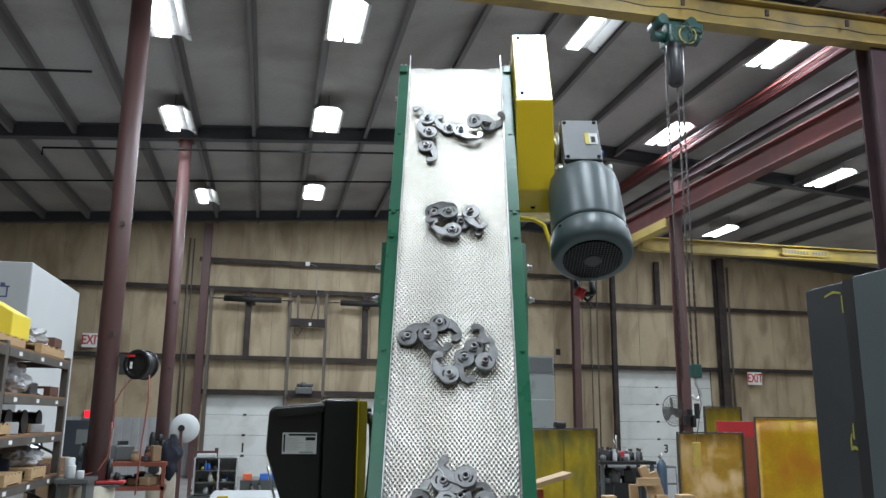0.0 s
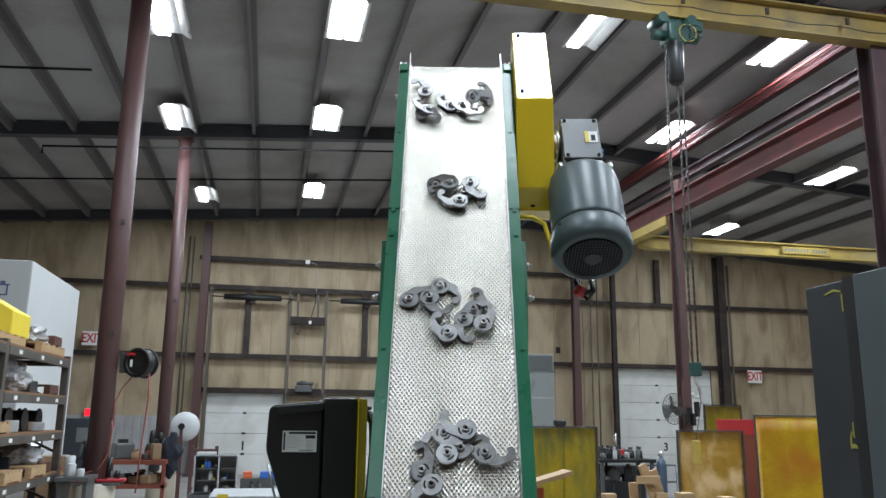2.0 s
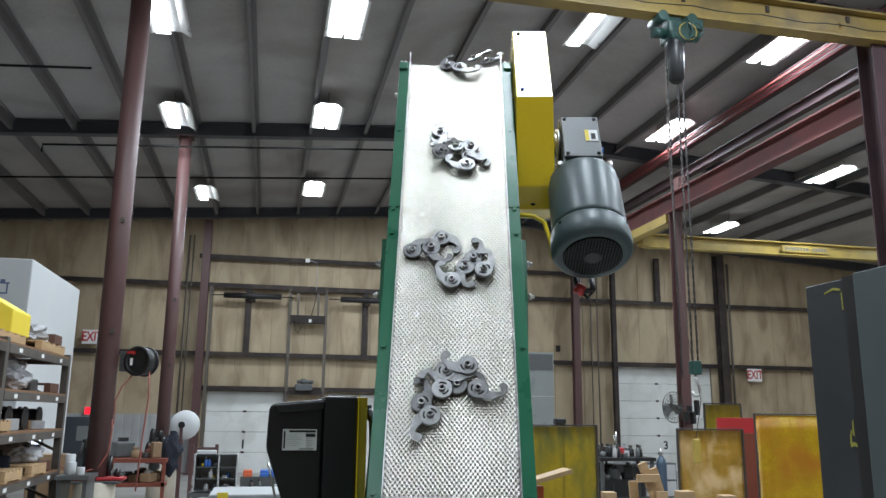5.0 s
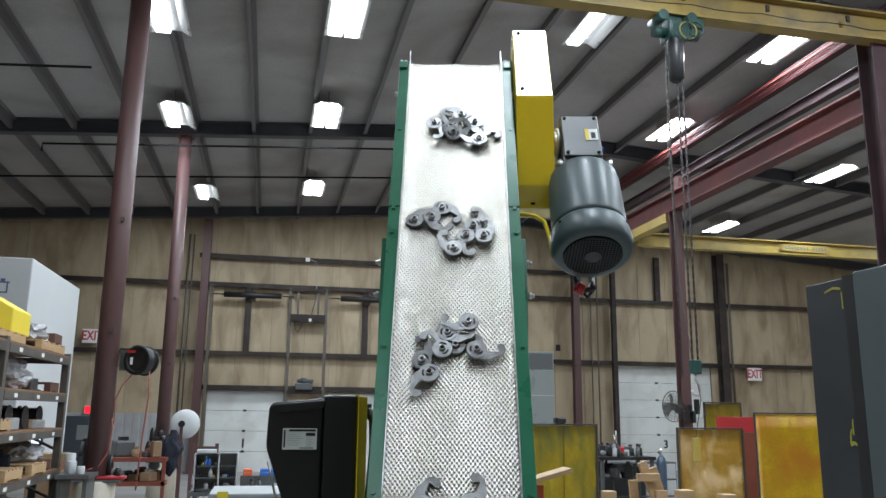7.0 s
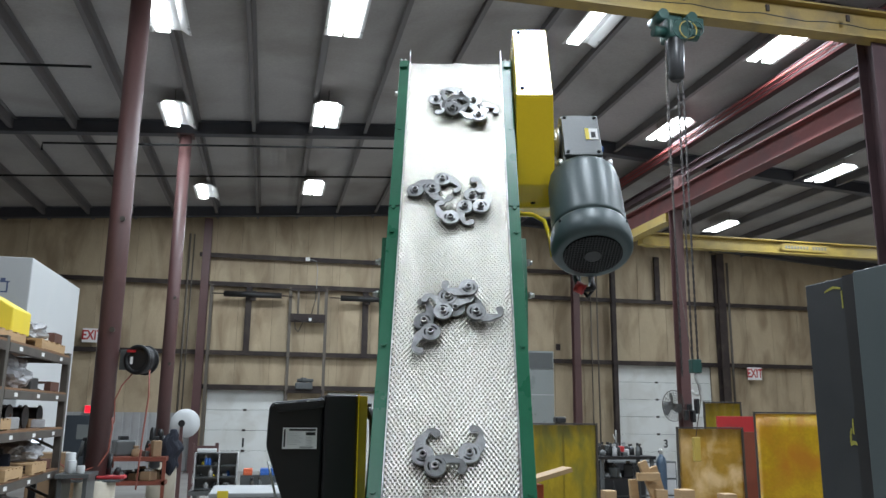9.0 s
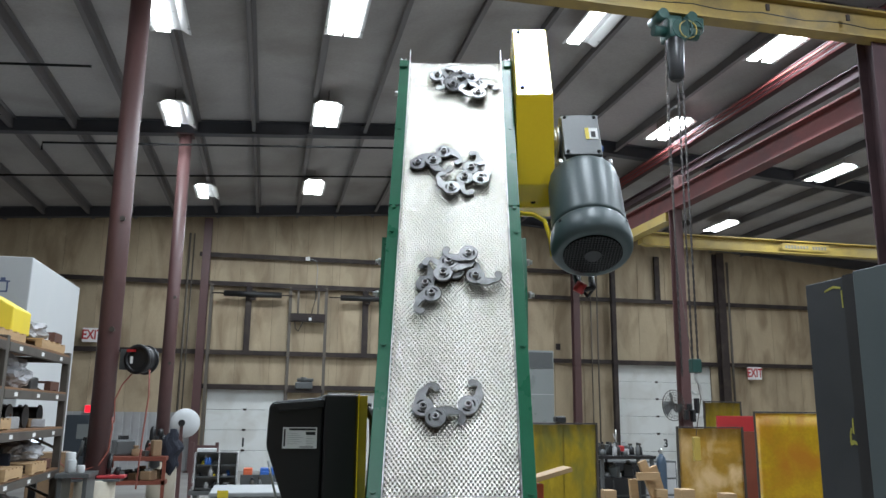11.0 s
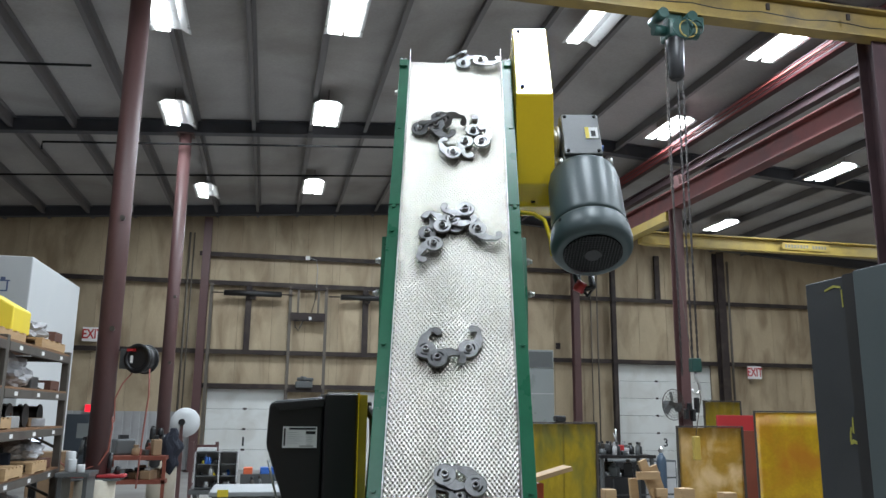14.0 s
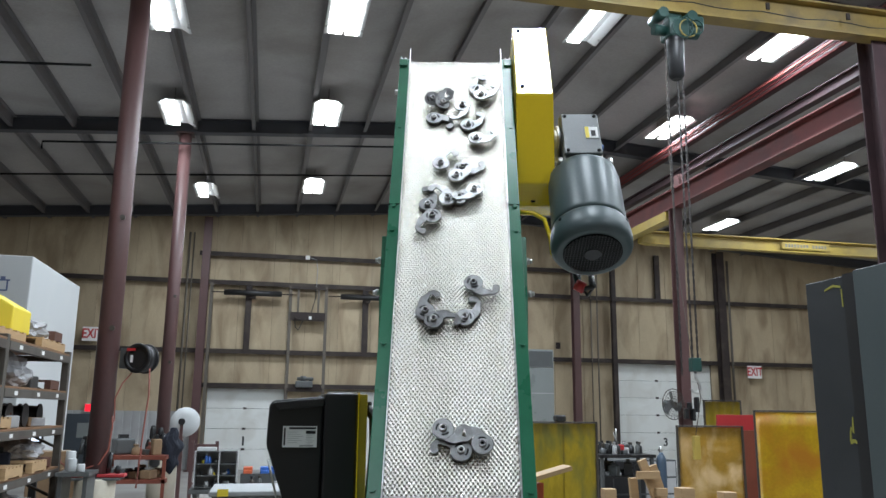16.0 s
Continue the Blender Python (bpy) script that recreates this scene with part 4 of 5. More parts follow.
# ---- fan on the runway column ----
f = thing("column_fan", "dark wire-guard industrial fan on a column", "fan", pose(7.86, 14.66, 1.90, 0, 0, 18))
bm = BM()
for r in (0.30, 0.25, 0.2, 0.15, 0.1, 0.05):
    for q in range(28):
        a, b = 2 * math.pi * q / 28, 2 * math.pi * (q + 1) / 28
        y = -0.08 + 0.05 * (r / 0.3) ** 2
        tube(bm, (r * math.cos(a), y, r * math.sin(a)), (r * math.cos(b), y, r * math.sin(b)), 0.004 if r < 0.3 else 0.009, seg=5)
for q in range(20):
    a = 2 * math.pi * q / 20
    tube(bm, (0, -0.085, 0), (0.3 * math.cos(a), -0.03, 0.3 * math.sin(a)), 0.0035, seg=5)
part("wire_guard", bm, M_FRAME, f)
for q in range(3):
    bm = BM()
    prism(bm, [(0.03, -0.03), (0.14, -0.09), (0.25, -0.06), (0.26, 0.06), (0.13, 0.04), (0.03, 0.03)], -0.004, 0.004, "y")
    bmesh.ops.transform(bm, matrix=pose(0, 0, 0, 0, 120 * q + 20, 0) @ pose(0, 0, 0, 22, 0, 0), verts=bm.verts)
    part("blade", bm, M_GEAR, f)
bm = BM()
tube(bm, (0, 0.02, 0), (0, 0.2, 0), 0.08, seg=16)
box(bm, (0.0, 0.14, -0.04), (0.42, 0.2, 0.04))
part("motor", bm, M_GEAR, f)
k = thing("tool_cluster", "dark tools and hooks hung on a crane column", "tools", pose(8.32, 14.8, 0))
for x, z, h in ((-0.10, 1.62, 0.2), (0.05, 1.58, 0.24), (0.14, 1.75, 0.3), (-0.02, 1.80, 0.14)):
    boxpart("tool", (x - 0.035, -0.08, z), (x + 0.035, 0.04, z + h), M_BLACK, k, "", 0.015)

# ---- workbench and cylinder by the far dock door ----
k = thing("workbench", "dark steel workbench covered with tools", "workbench", pose(5.15, 12.0, 0))
boxpart("top", (0.0, 0.0, 1.02), (0.96, 0.6, 1.07), M_BLACK, k, "", 0.005)
boxpart("shelf", (0.05, 0.05, 0.70), (0.91, 0.55, 0.73), M_BLACK, k)
for x in (0.03, 0.88):
    for y in (0.03, 0.52):
        boxpart("leg", (x, y, 0), (x + 0.05, y + 0.05, 1.02), M_GEAR, k)
k = thing("tool_chest", "dark grey steel tool chest behind a workbench", "tool chest", pose(4.7, 13.2, 0))
boxpart("carcass", (0.0, 0.0, 0.0), (2.4, 0.6, 0.92), M_GEAR, k, "", 0.01)
for i in range(4):
    for z in (0.08, 0.36, 0.64):
        boxpart("drawer", (0.02 + 0.595 * i, -0.012, z), (0.59 + 0.595 * i, -0.001, z + 0.25), M_BLACK if (i + int(z * 10)) % 3 else M_LINER, k)
rng = random.Random(5)
CLUTTER = (M_BLACK, M_GEAR, M_BLACK, M_FRAME, M_BLACK, M_GEAR, M_LINER, M_FRAME)


def clutter(name, label, category, n, x0, x1, y0, y1, z, hmax, mats=CLUTTER, size=0.16, group="bench clutter"):
    for i in range(n):
        w, d, h = rng.uniform(0.4, 1) * size, rng.uniform(0.4, 1) * size, rng.uniform(0.3, 1) * hmax
        x, y = rng.uniform(x0, x1), rng.uniform(y0, y1)
        m = mats[rng.randrange(len(mats))]
        o = thing(name, label, category, pose(x, y, z, 0, 0, rng.uniform(-40, 40)), group)
        if rng.random() < 0.5:
            boxpart("body", (-w / 2, -d / 2, 0), (w / 2, d / 2, h), m, o, "", min(w, d, h) * 0.12)
        else:
            bm = BM()
            lathe(bm, [(w * 0.42, 0), (w * 0.45, h * 0.05), (w * 0.4, h * 0.8), (w * 0.2, h * 0.92), (w * 0.18, h)], 14)
            part("body", bm, m, o)
        if h > 0.1:
            boxpart("top_piece", (-w * 0.25, -d * 0.2, h + 0.001), (w * 0.2, d * 0.2, h * 1.25), mats[rng.randrange(len(mats))], o, "", 0.004)


clutter("shop_tool", "small dark shop tool on a steel workbench", "tool", 22, 5.2, 6.05, 12.05, 12.5, 1.07, 0.17)
clutter("shop_tool", "small shop tool on a bench shelf", "tool", 14, 5.25, 6.0, 12.1, 12.45, 0.73, 0.24)
v = thing("bench_vise", "red drill press standing on a workbench", "machine", pose(5.55, 12.15, 1.07))
boxpart("base", (-0.1, -0.08, 0), (0.1, 0.08, 0.05), M_GEAR, v, "", 0.01)
boxpart("jaw", (-0.07, -0.05, 0.051), (0.07, 0.05, 0.15), M_REDPAINT, v, "red painted head", 0.015)
bm = BM()
tube(bm, (-0.05, 0, 0.15), (-0.05, 0, 0.40), 0.012, seg=8)
tube(bm, (-0.02, 0, 0.15), (-0.10, 0, 0.34), 0.008, seg=8)
part("lever", bm, M_ZINC, v)


def gas_cylinder(x, y, h, m, label):
    c = thing("gas_cylinder", label, "gas cylinder", pose(x, y, 0), "gas cylinders")
    bm = BM()
    lathe(bm, [(0.075, 0.0), (0.08, 0.02), (0.08, h - 0.14), (0.065, h - 0.06), (0.035, h - 0.02), (0.03, h)], 20)
    part("bottle", bm, m, c)
    bm = BM()
    lathe(bm, [(0.03, h + 0.001), (0.03, h + 0.06), (0.015, h + 0.1)], 12)
    part("valve", bm, M_ZINC, c)


gas_cylinder(6.22, 12.05, 1.10, mat("blue_grey_cylinder", (0.05, 0.08, 0.12), 0.4, 0, 0.15), "blue-grey gas cylinder beside a workbench")
gas_cylinder(6.02, 10.9, 0.75, M_REDPAINT, "small red gas cylinder")
gas_cylinder(6.42, 11.4, 0.85, M_GEAR, "dark grey gas cylinder")

# ---- grey glazed cabinet behind the conveyor ----
k = thing("tall_cabinet", "pale grey tall cabinet with a dark glazed top", "cabinet", pose(3.95, 12.0, 0))
boxpart("body", (0, 0, 0), (0.46, 0.4, 2.40), M_CLEAR, k, "", 0.004)
boxpart("head", (0, 0, 2.403), (0.46, 0.4, 2.69), M_CLEAR, k, "", 0.004)
boxpart("dark_window", (0.02, -0.006, 2.42), (0.44, -0.001, 2.66), M_GEAR, k, "dark glazed window")
for z in (2.0,):
    boxpart("seam_strip", (0.0, -0.004, z), (0.46, -0.001, z + 0.012), M_LINER, k)
bm = BM()
box(bm, (3.32, 8.98, 1.607), (3.45, 9.10, 1.68), 0.02)
solid("black_rag", bm, M_BLACK, "black rag lying on a welding screen", "rag")

# ---- timber near the conveyor ----
def post(x, y, h, w):
    p = thing("timber_post", "pale sawn timber post standing upright", "timber", pose(x, y, 0), "timber posts")
    boxpart("post", (0, 0, 0), (w, w, h), M_WOOD, p, "", 0.004)


for x, w in ((2.176, 0.08), (2.715, 0.10), (3.03, 0.095)):
    post(x, 5.0, 1.22 if x < 3 else 1.19, w)
k = thing("timber_rack", "leaning pale timber slats nailed as a crate", "timber", pose(2.85, 6.0, 0))
for x, z, l, a, y in ((0.085, 1.345, 0.5, -21, 0.0), (0.20, 1.30, 0.48, -17, 0.05), (0.05, 1.20, 0.4, -4, 0.1)):
    bm = BM()
    box(bm, (-0.034, 0.0, -l), (0.034, 0.035, 0.0), 0.003, pose(x, y, z, 0, a, 0))
    part("slat", bm, M_WOOD, k)
for z, x0, x1 in ((1.20, 0.02, 0.21), (1.07, 0.17, 0.27), (0.98, 0.06, 0.24), (0.80, 0.0, 0.3)):
    boxpart("cleat", (x0, -0.045, z), (x1, -0.006, z + 0.06), M_WOOD, k, "", 0.003)
for x in (0.03, 0.26):
    boxpart("leg", (x - 0.03, 0.14, 0.0), (x + 0.03, 0.2, 1.0), M_WOOD, k, "", 0.003)
boxpart("back_board", (0.0, -0.004, 0.72), (0.3, 0.138, 0.80), M_WOOD, k, "", 0.003)
k = thing("orange_stand", "orange steel stand with a plank on it", "stand", pose(1.09, 3.2, 0))
boxpart("post", (0.0, 0.0, 0.0), (0.035, 0.06, 1.42), M_ORANGE, k, "", 0.003)
p = thing("plank", "short pale sawn plank resting on a stand", "timber", pose(1.05, 3.15, 1.424, 0, -15, 0))
boxpart("board", (0.0, 0.0, 0.0), (0.19, 0.10, 0.018), M_WOOD, p, "", 0.002)

# ---- pallet rack ----
rk = thing("pallet_rack", "grey steel pallet rack half full of goods", "rack", pose(-2.12, 0, 0))
LEVELS = (0.55, 1.08, 1.50, 1.86, 2.25)
for y in (9.35, 7.2, 4.7):
    for x in (0.0, -1.0):
        boxpart("upright", (x - 0.07, y - 0.04, 0.0), (x, y + 0.04, 2.30), M_RACK, rk, "", 0.004)
    for z in (0.3, 0.8, 1.3, 1.8):
        bm = BM()
        tube(bm, (-0.07, y, z), (-1.0, y, z + 0.45), 0.016, seg=6)
        part("brace", bm, M_RACK, rk)
for z in LEVELS:
    for x in (0.004, -1.074):
        for y0, y1 in ((7.245, 9.305), (4.745, 7.155)):
            boxpart("beam", (x - 0.05, y0, z - 0.075), (x, y1, z), M_RACK, rk, "", 0.004)
    for y0, y1 in ((7.245, 9.305), (4.745, 7.155)):
        boxpart("deck", (-1.07, y0, z + 0.002), (0.0, y1, z + 0.02), M_DECK, rk, "brown shelf deck")
    boxpart("end_beam", (-1.0, 9.305, z - 0.06), (-0.07, 9.345, z - 0.002), M_RACK, rk)
    for y in (7.5, 8.2, 8.9):
        boxpart("shelf_tag", (0.0045, y, z - 0.055), (0.007, y + 0.09, z - 0.02), M_PAPER, rk, "white shelf tag")


def wrapped(x, y, z, w, d, h):
    g = thing("wrapped_goods", "goods wrapped in clear crumpled plastic", "package", pose(x, y, z), "wrapped goods")
    bm = BM()
    bmesh.ops.create_icosphere(bm, subdivisions=4, radius=1.0)
    for v in bm.verts:
        n = noise.fractal(v.co * 2.2 + Vector((x, y, z)), 1.0, 2.0, 4) * 0.28
        c = v.co * (1 + n)
        v.co = Vector((c.x * w / 2, c.y * d / 2, max(0.0, (c.z * 0.75 + 0.5)) * h))
    part("wrap", bm, M_CLING, g)


def pallet(x, y, z, w, d, n=5, name="wooden_pallet", label="small pale wooden pallet on a rack shelf", wood=None):
    wood = wood or M_WOOD
    g = thing(name, label, "pallet", pose(x, y, z), "pallets")
    for i in range(n):
        yy = -d / 2 + (d - 0.08) * i / (n - 1)
        boxpart("top_slat", (-w / 2, yy, 0.085), (w / 2, yy + 0.08, 0.10), wood, g)
    for xx in (-w / 2, -0.03, w / 2 - 0.06):
        boxpart("runner", (xx, -d / 2, 0.012), (xx + 0.06, d / 2, 0.0845), wood, g)
    for yy in (-d / 2, d / 2 - 0.09):
        boxpart("bottom_slat", (-w / 2, yy, 0.0), (w / 2, yy + 0.09, 0.0115), wood, g)


def carton(x, y, z, w, d, h, m=None, rot=0.0, label="plain brown cardboard carton box", name="carton"):
    g = thing(name, label, "box", pose(x, y, z, 0, 0, rot), "cartons and bins")
    boxpart("body", (-w / 2, -d / 2, 0), (w / 2, d / 2, h), m or M_CARD, g, "", 0.006)
    boxpart("tape", (-w / 2 - 0.001, -0.025, h), (w / 2 + 0.001, 0.025, h + 0.002), M_LINER, g)


DK = 0.021
pallet(-2.55, 8.75, LEVELS[4] + DK, 0.8, 0.9)
OLD = "small red-brown stained wooden pallet on a rack shelf"
pallet(-2.42, 9.03, LEVELS[3] + DK, 0.5, 0.34, 4, label=OLD, wood=M_OLDWOOD)
pallet(-2.42, 9.03, LEVELS[1] + DK, 0.5, 0.34, 4, label=OLD, wood=M_OLDWOOD)
pallet(-2.36, 8.93, LEVELS[4] + DK + 0.101, 0.4, 0.3, 4, label=OLD, wood=M_OLDWOOD)
pallet(-2.6, 7.5, LEVELS[4] + DK, 0.8, 0.9)
wrapped(-2.5, 8.6, LEVELS[4] + DK + 0.1, 0.55, 0.6, 0.17)
bn = thing("yellow_bin", "bright yellow plastic lid on wrapped goods", "bin", pose(-2.75, 8.05, 0))
bm = BM()
prism(bm, [(-0.5, 2.38), (0.48, 2.38), (0.48, 2.60), (0.2, 2.76), (-0.5, 2.80)], -0.3, 0.25, "y", 0.015)
part("shell", bm, M_YLABEL, bn)
wrapped(-2.45, 8.1, LEVELS[3] + DK, 0.5, 0.6, 0.26)
wrapped(-2.5, 7.35, LEVELS[3] + DK, 0.5, 0.5, 0.28)
for y in (7.9, 8.4, 8.9):
    g = thing("cable_spool", "dark round cable spool on a rack shelf", "spool", pose(-2.35, y, LEVELS[2] + DK), "spools")
    bm = BM()
    for a, b, r in ((-0.1, -0.085, 0.11), (-0.085, 0.085, 0.085), (0.085, 0.1, 0.11)):
        tube(bm, (a, 0, 0.111), (b, 0, 0.111), r, seg=20)
    part("spool", bm, M_BLACK, g)
pallet(-2.5, 7.35, LEVELS[2] + DK, 0.7, 0.55)
carton(-2.5, 9.15, LEVELS[2] + DK, 0.3, 0.2, 0.2, M_GEAR, 0, "dark grey steel parts box")
pallet(-2.45, 8.5, LEVELS[1] + DK, 0.7, 0.5)
pallet(-2.45, 7.7, LEVELS[1] + DK, 0.7, 0.5)
wrapped(-2.5, 7.5, LEVELS[1] + DK + 0.1, 0.5, 0.5, 0.18)
pallet(-2.45, 8.4, LEVELS[0] + DK, 0.8, 0.9)
carton(-2.5, 7.5, LEVELS[0] + DK, 0.5, 0.6, 0.3, M_GEAR, 0, "dark grey steel parts box")
GOODS = (M_BLACK, M_GEAR, M_BLACK, M_CLING, M_CARD, M_OLDWOOD, M_LINER, M_NAVY)
for level, y0, y1, top in ((0, 7.4, 9.2, 0.22), (1, 7.9, 8.2, 0.2), (2, 7.6, 9.2, 0.12), (3, 7.6, 8.8, 0.15), (2, 5.0, 7.0, 0.25), (1, 5.0, 7.0, 0.25), (3, 5.0, 7.0, 0.25)):
    clutter("stored_goods", "small packed goods on a steel rack shelf", "goods", 9, -2.95, -2.25, y0, y1, LEVELS[level] + DK, top, GOODS, 0.24, "rack goods")
wrapped(-2.38, 8.72, LEVELS[1] + DK + 0.1, 0.45, 0.4, 0.16)
wrapped(-2.36, 8.35, LEVELS[0] + DK + 0.1, 0.5, 0.5, 0.2)
k = thing("small_bench", "dark steel bench end with white rolls on it", "bench", pose(-2.05, 8.9, 0))
boxpart("top", (0.0, 0.0, 1.02), (0.32, 0.5, 1.06), M_GEAR, k)
for x in (0.02, 0.26):
    boxpart("leg", (x, 0.05, 0.0), (x + 0.04, 0.45, 1.02), M_GEAR, k)
for x, y, r, h in ((-1.93, 9.05, 0.045, 0.13), (-1.83, 9.0, 0.04, 0.08), (-1.98, 9.2, 0.05, 0.2)):
    g = thing("paper_roll", "white paper roll standing on a bench", "roll", pose(x, y, 1.061), "paper rolls")
    bm = BM()
    lathe(bm, [(r * 0.9, 0.0), (r, 0.01), (r, h - 0.01), (r * 0.9, h), (r * 0.35, h), (r * 0.35, h - 0.03)], 18)
    part("roll", bm, M_WHITE, g)

# white enclosure behind the rack
k = thing("white_enclosure", "large white machine enclosure on dark legs", "machine", pose(-3.27, 11.73, 0))
boxpart("body", (-4.6, 0.0, 0.95), (0.0, 2.85, 3.76), M_WHITE, k, "", 0.015)
for x in (-4.5, -0.15):
    for y in (0.1, 2.65):
        boxpart("leg", (x, y, 0.0), (x + 0.1, y + 0.1, 0.95), M_GIRT, k)
bm = BM()
for lo, hi in (((-0.42, 3.26), (-0.40, 3.42)), ((-0.30, 3.26), (-0.28, 3.42)), ((-0.44, 3.40), (-0.26, 3.42)), ((-0.40, 3.26), (-0.30, 3.28)), ((-0.38, 3.42), (-0.32, 3.46))):
    box(bm, (lo[0], -0.006, lo[1]), (hi[0], -0.001, hi[1]))
part("mark", bm, mat("dull_blue_mark", (0.10, 0.13, 0.24), 0.6), k, "plain blue-grey mark")

k = thing("lit_screen", "small lit screen behind the rack shelves", "screen", pose(-2.690, 10.4, 0))
boxpart("stand", (0.02, 0.01, 0.0), (0.10, 0.06, 1.299), M_BLACK, k)
boxpart("case", (-0.015, 0.0, 1.299), (0.119, 0.05, 1.439), M_BLACK, k, "", 0.005)
boxpart("glass", (0.0, -0.004, 1.314), (0.104, -0.001, 1.424), M_SCREEN, k, "glowing pale screen")

# ---- hose reel on the round column ----
r = thing("hose_reel", "black hose reel with orange hose on a column", "hose reel", pose(-1.44, 9.72, 2.27, 0, 0, -25) @ Matrix.Diagonal((0.82, 0.82, 0.82, 1)))
bm = BM()
tube(bm, (0, -0.09, 0), (0, 0.09, 0), 0.19, seg=28)
part("drum_case", bm, M_BLACK, r)
for y in (-0.115, 0.09):
    bm = BM()
    ob_ring = [(0.15, y), (0.205, y), (0.21, y + 0.012), (0.205, y + 0.025), (0.15, y + 0.025)]
    lathe(bm, ob_ring, 28, True)
    bmesh.ops.transform(bm, matrix=pose(0, 0, 0, 90, 0, 0), verts=bm.verts)
    part("rim", bm, M_BLACK, r)
boxpart("bracket", (-0.30, -0.07, -0.14), (-0.17, 0.07, 0.14), M_GEAR, r, "", 0.005)
boxpart("tag", (-0.10, -0.118, -0.06), (-0.06, -0.1155, 0.04), M_PAPER, r)
boxpart("red_strip", (-0.16, -0.122, 0.10), (-0.04, -0.092, 0.135), M_SIGNRED, r)
bm = BM()
pipe(bm, [(0.14, 0.0, -0.14), (0.16, 0.0, -0.5), (0.12, 0.0, -1.0), (0.10, 0.0, -1.4), (0.08, 0.0, -1.75)], 0.011, 7)
part("hose", bm, M_HOSE, r, "hanging orange hose")
bm = BM()
pipe(bm, [(-0.10, -0.05, -0.2), (-0.2, -0.1, -0.35), (-0.28, -0.12, -0.55), (-0.26, -0.12, -0.85), (-0.35, -0.12, -1.0), (-0.55, -0.14, -0.98), (-0.62, -0.1, -0.85)], 0.010, 7)
part("air_line", bm, M_HOSE, r, "looped orange air line")

k = thing("column_tools", "dark valves and tools strapped to a column", "tools", pose(-1.84, 9.82, 0))
for x, z, w, h in ((-0.10, 1.00, 0.06, 0.30), (0.04, 0.98, 0.07, 0.2), (-0.03, 1.2, 0.05, 0.2), (0.10, 1.18, 0.04, 0.14), (-0.13, 1.28, 0.04, 0.12), (0.08, 1.34, 0.03, 0.22)):
    boxpart("tool", (x - w / 2, -0.10, z), (x + w / 2, 0.0, z + h), M_BLACK, k, "", 0.014)
boxpart("red_tray", (0.05, -0.2, 0.955), (0.34, 0.0, 0.99), M_REDPAINT, k, "red tray", 0.01)
boxpart("red_tray", (-0.40, -0.16, 0.955), (-0.08, 0.0, 0.985), M_REDPAINT, k, "red tray", 0.01)
boxpart("dark_plate", (-0.42, -0.24, 0.925), (0.30, -0.10, 0.95), M_GEAR, k, "dark plate on the guard", 0.006)
boxpart("yellow_strip", (0.02, -0.125, 1.30), (0.045, -0.11, 1.52), M_YLABEL, k, "narrow yellow strip", 0.003)
bm = BM()
pipe(bm, [(-0.36, -0.15, 1.30), (-0.34, -0.17, 1.12), (-0.24, -0.18, 1.05), (-0.08, -0.19, 1.05), (0.06, -0.18, 1.10), (0.14, -0.16, 1.25), (0.16, -0.15, 1.5), (0.15, -0.15, 1.62)], 0.009, 7)
part("air_line", bm, M_HOSE, k, "sagging red air line")
for x, z, w, h in ((-0.22, 1.02, 0.09, 0.2), (-0.16, 1.2, 0.05, 0.16), (0.15, 1.0, 0.06, 0.22), (-0.28, 0.99, 0.07, 0.13), (0.24, 0.995, 0.08, 0.08)):
    bm = BM()
    tube(bm, (x, -0.1, z), (x + 0.02, -0.1, z + h), w / 2, w / 3, 10)
    part("valve_body", bm, M_BLACK if z < 1.1 else M_GEAR, k)
k = thing("column_tools", "dark bags and tools hung round a column", "tools", pose(-1.97, 16.3, 0))
for x, z, w, h in ((-0.17, 0.75, 0.16, 0.4), (-0.05, 0.62, 0.2, 0.5), (0.08, 0.80, 0.15, 0.45), (-0.12, 1.12, 0.12, 0.28), (0.02, 1.20, 0.12, 0.16)):
    bm = BM()
    lathe(bm, [(w * 0.25, 0.0), (w * 0.5, 0.05), (w * 0.46, h * 0.7), (w * 0.3, h * 0.95), (w * 0.12, h)], 12)
    bmesh.ops.transform(bm, matrix=pose(x, -0.03, z), verts=bm.verts)
    part("bag", bm, M_BLACK, k)

# white round dish on a red stand
k = thing("round_dish", "white round dish fan on a red post", "fan", pose(-1.33, 14.0, 0))
bm = BM()
lathe(bm, [(0.02, -0.06), (0.14, -0.045), (0.215, 0.0), (0.235, 0.05), (0.225, 0.07), (0.1, 0.09), (0.02, 0.095)], 36)
bmesh.ops.transform(bm, matrix=pose(0.03, 0, 1.5) @ pose(0, 0, 0, 90, 0, 0), verts=bm.verts)
part("dish", bm, M_WHITE, k)
bm = BM()
tube(bm, (-0.02, -0.11, 1.5), (-0.02, -0.05, 1.5), 0.055, seg=14)
part("hub", bm, M_BLACK, k)
boxpart("post", (-0.06, -0.02 + 0.12, 0.0), (0.0, 0.04 + 0.12, 1.5), M_COLUMN, k)
boxpart("clamp", (-0.045, -0.10, 1.2), (0.005, -0.05 + 0.16, 1.55), M_COLUMN, k)
k = thing("hanging_jacket", "dark work jacket hung on a column", "jacket", pose(-1.43, 13.4, 0))
bm = BM()
bmesh.ops.create_icosphere(bm, subdivisions=4, radius=1.0)
for v in bm.verts:
    n = noise.fractal(v.co * 2.0, 1.0, 2.0, 3) * 0.14
    c = v.co * (1 + n)
    v.co = Vector((c.x * (0.15 + 0.02 * math.sin(c.z * 6)) + 0.02 * math.sin(c.z * 9), c.y * 0.1, 1.05 + c.z * (0.36 + 0.03 * math.sin(c.x * 8))))
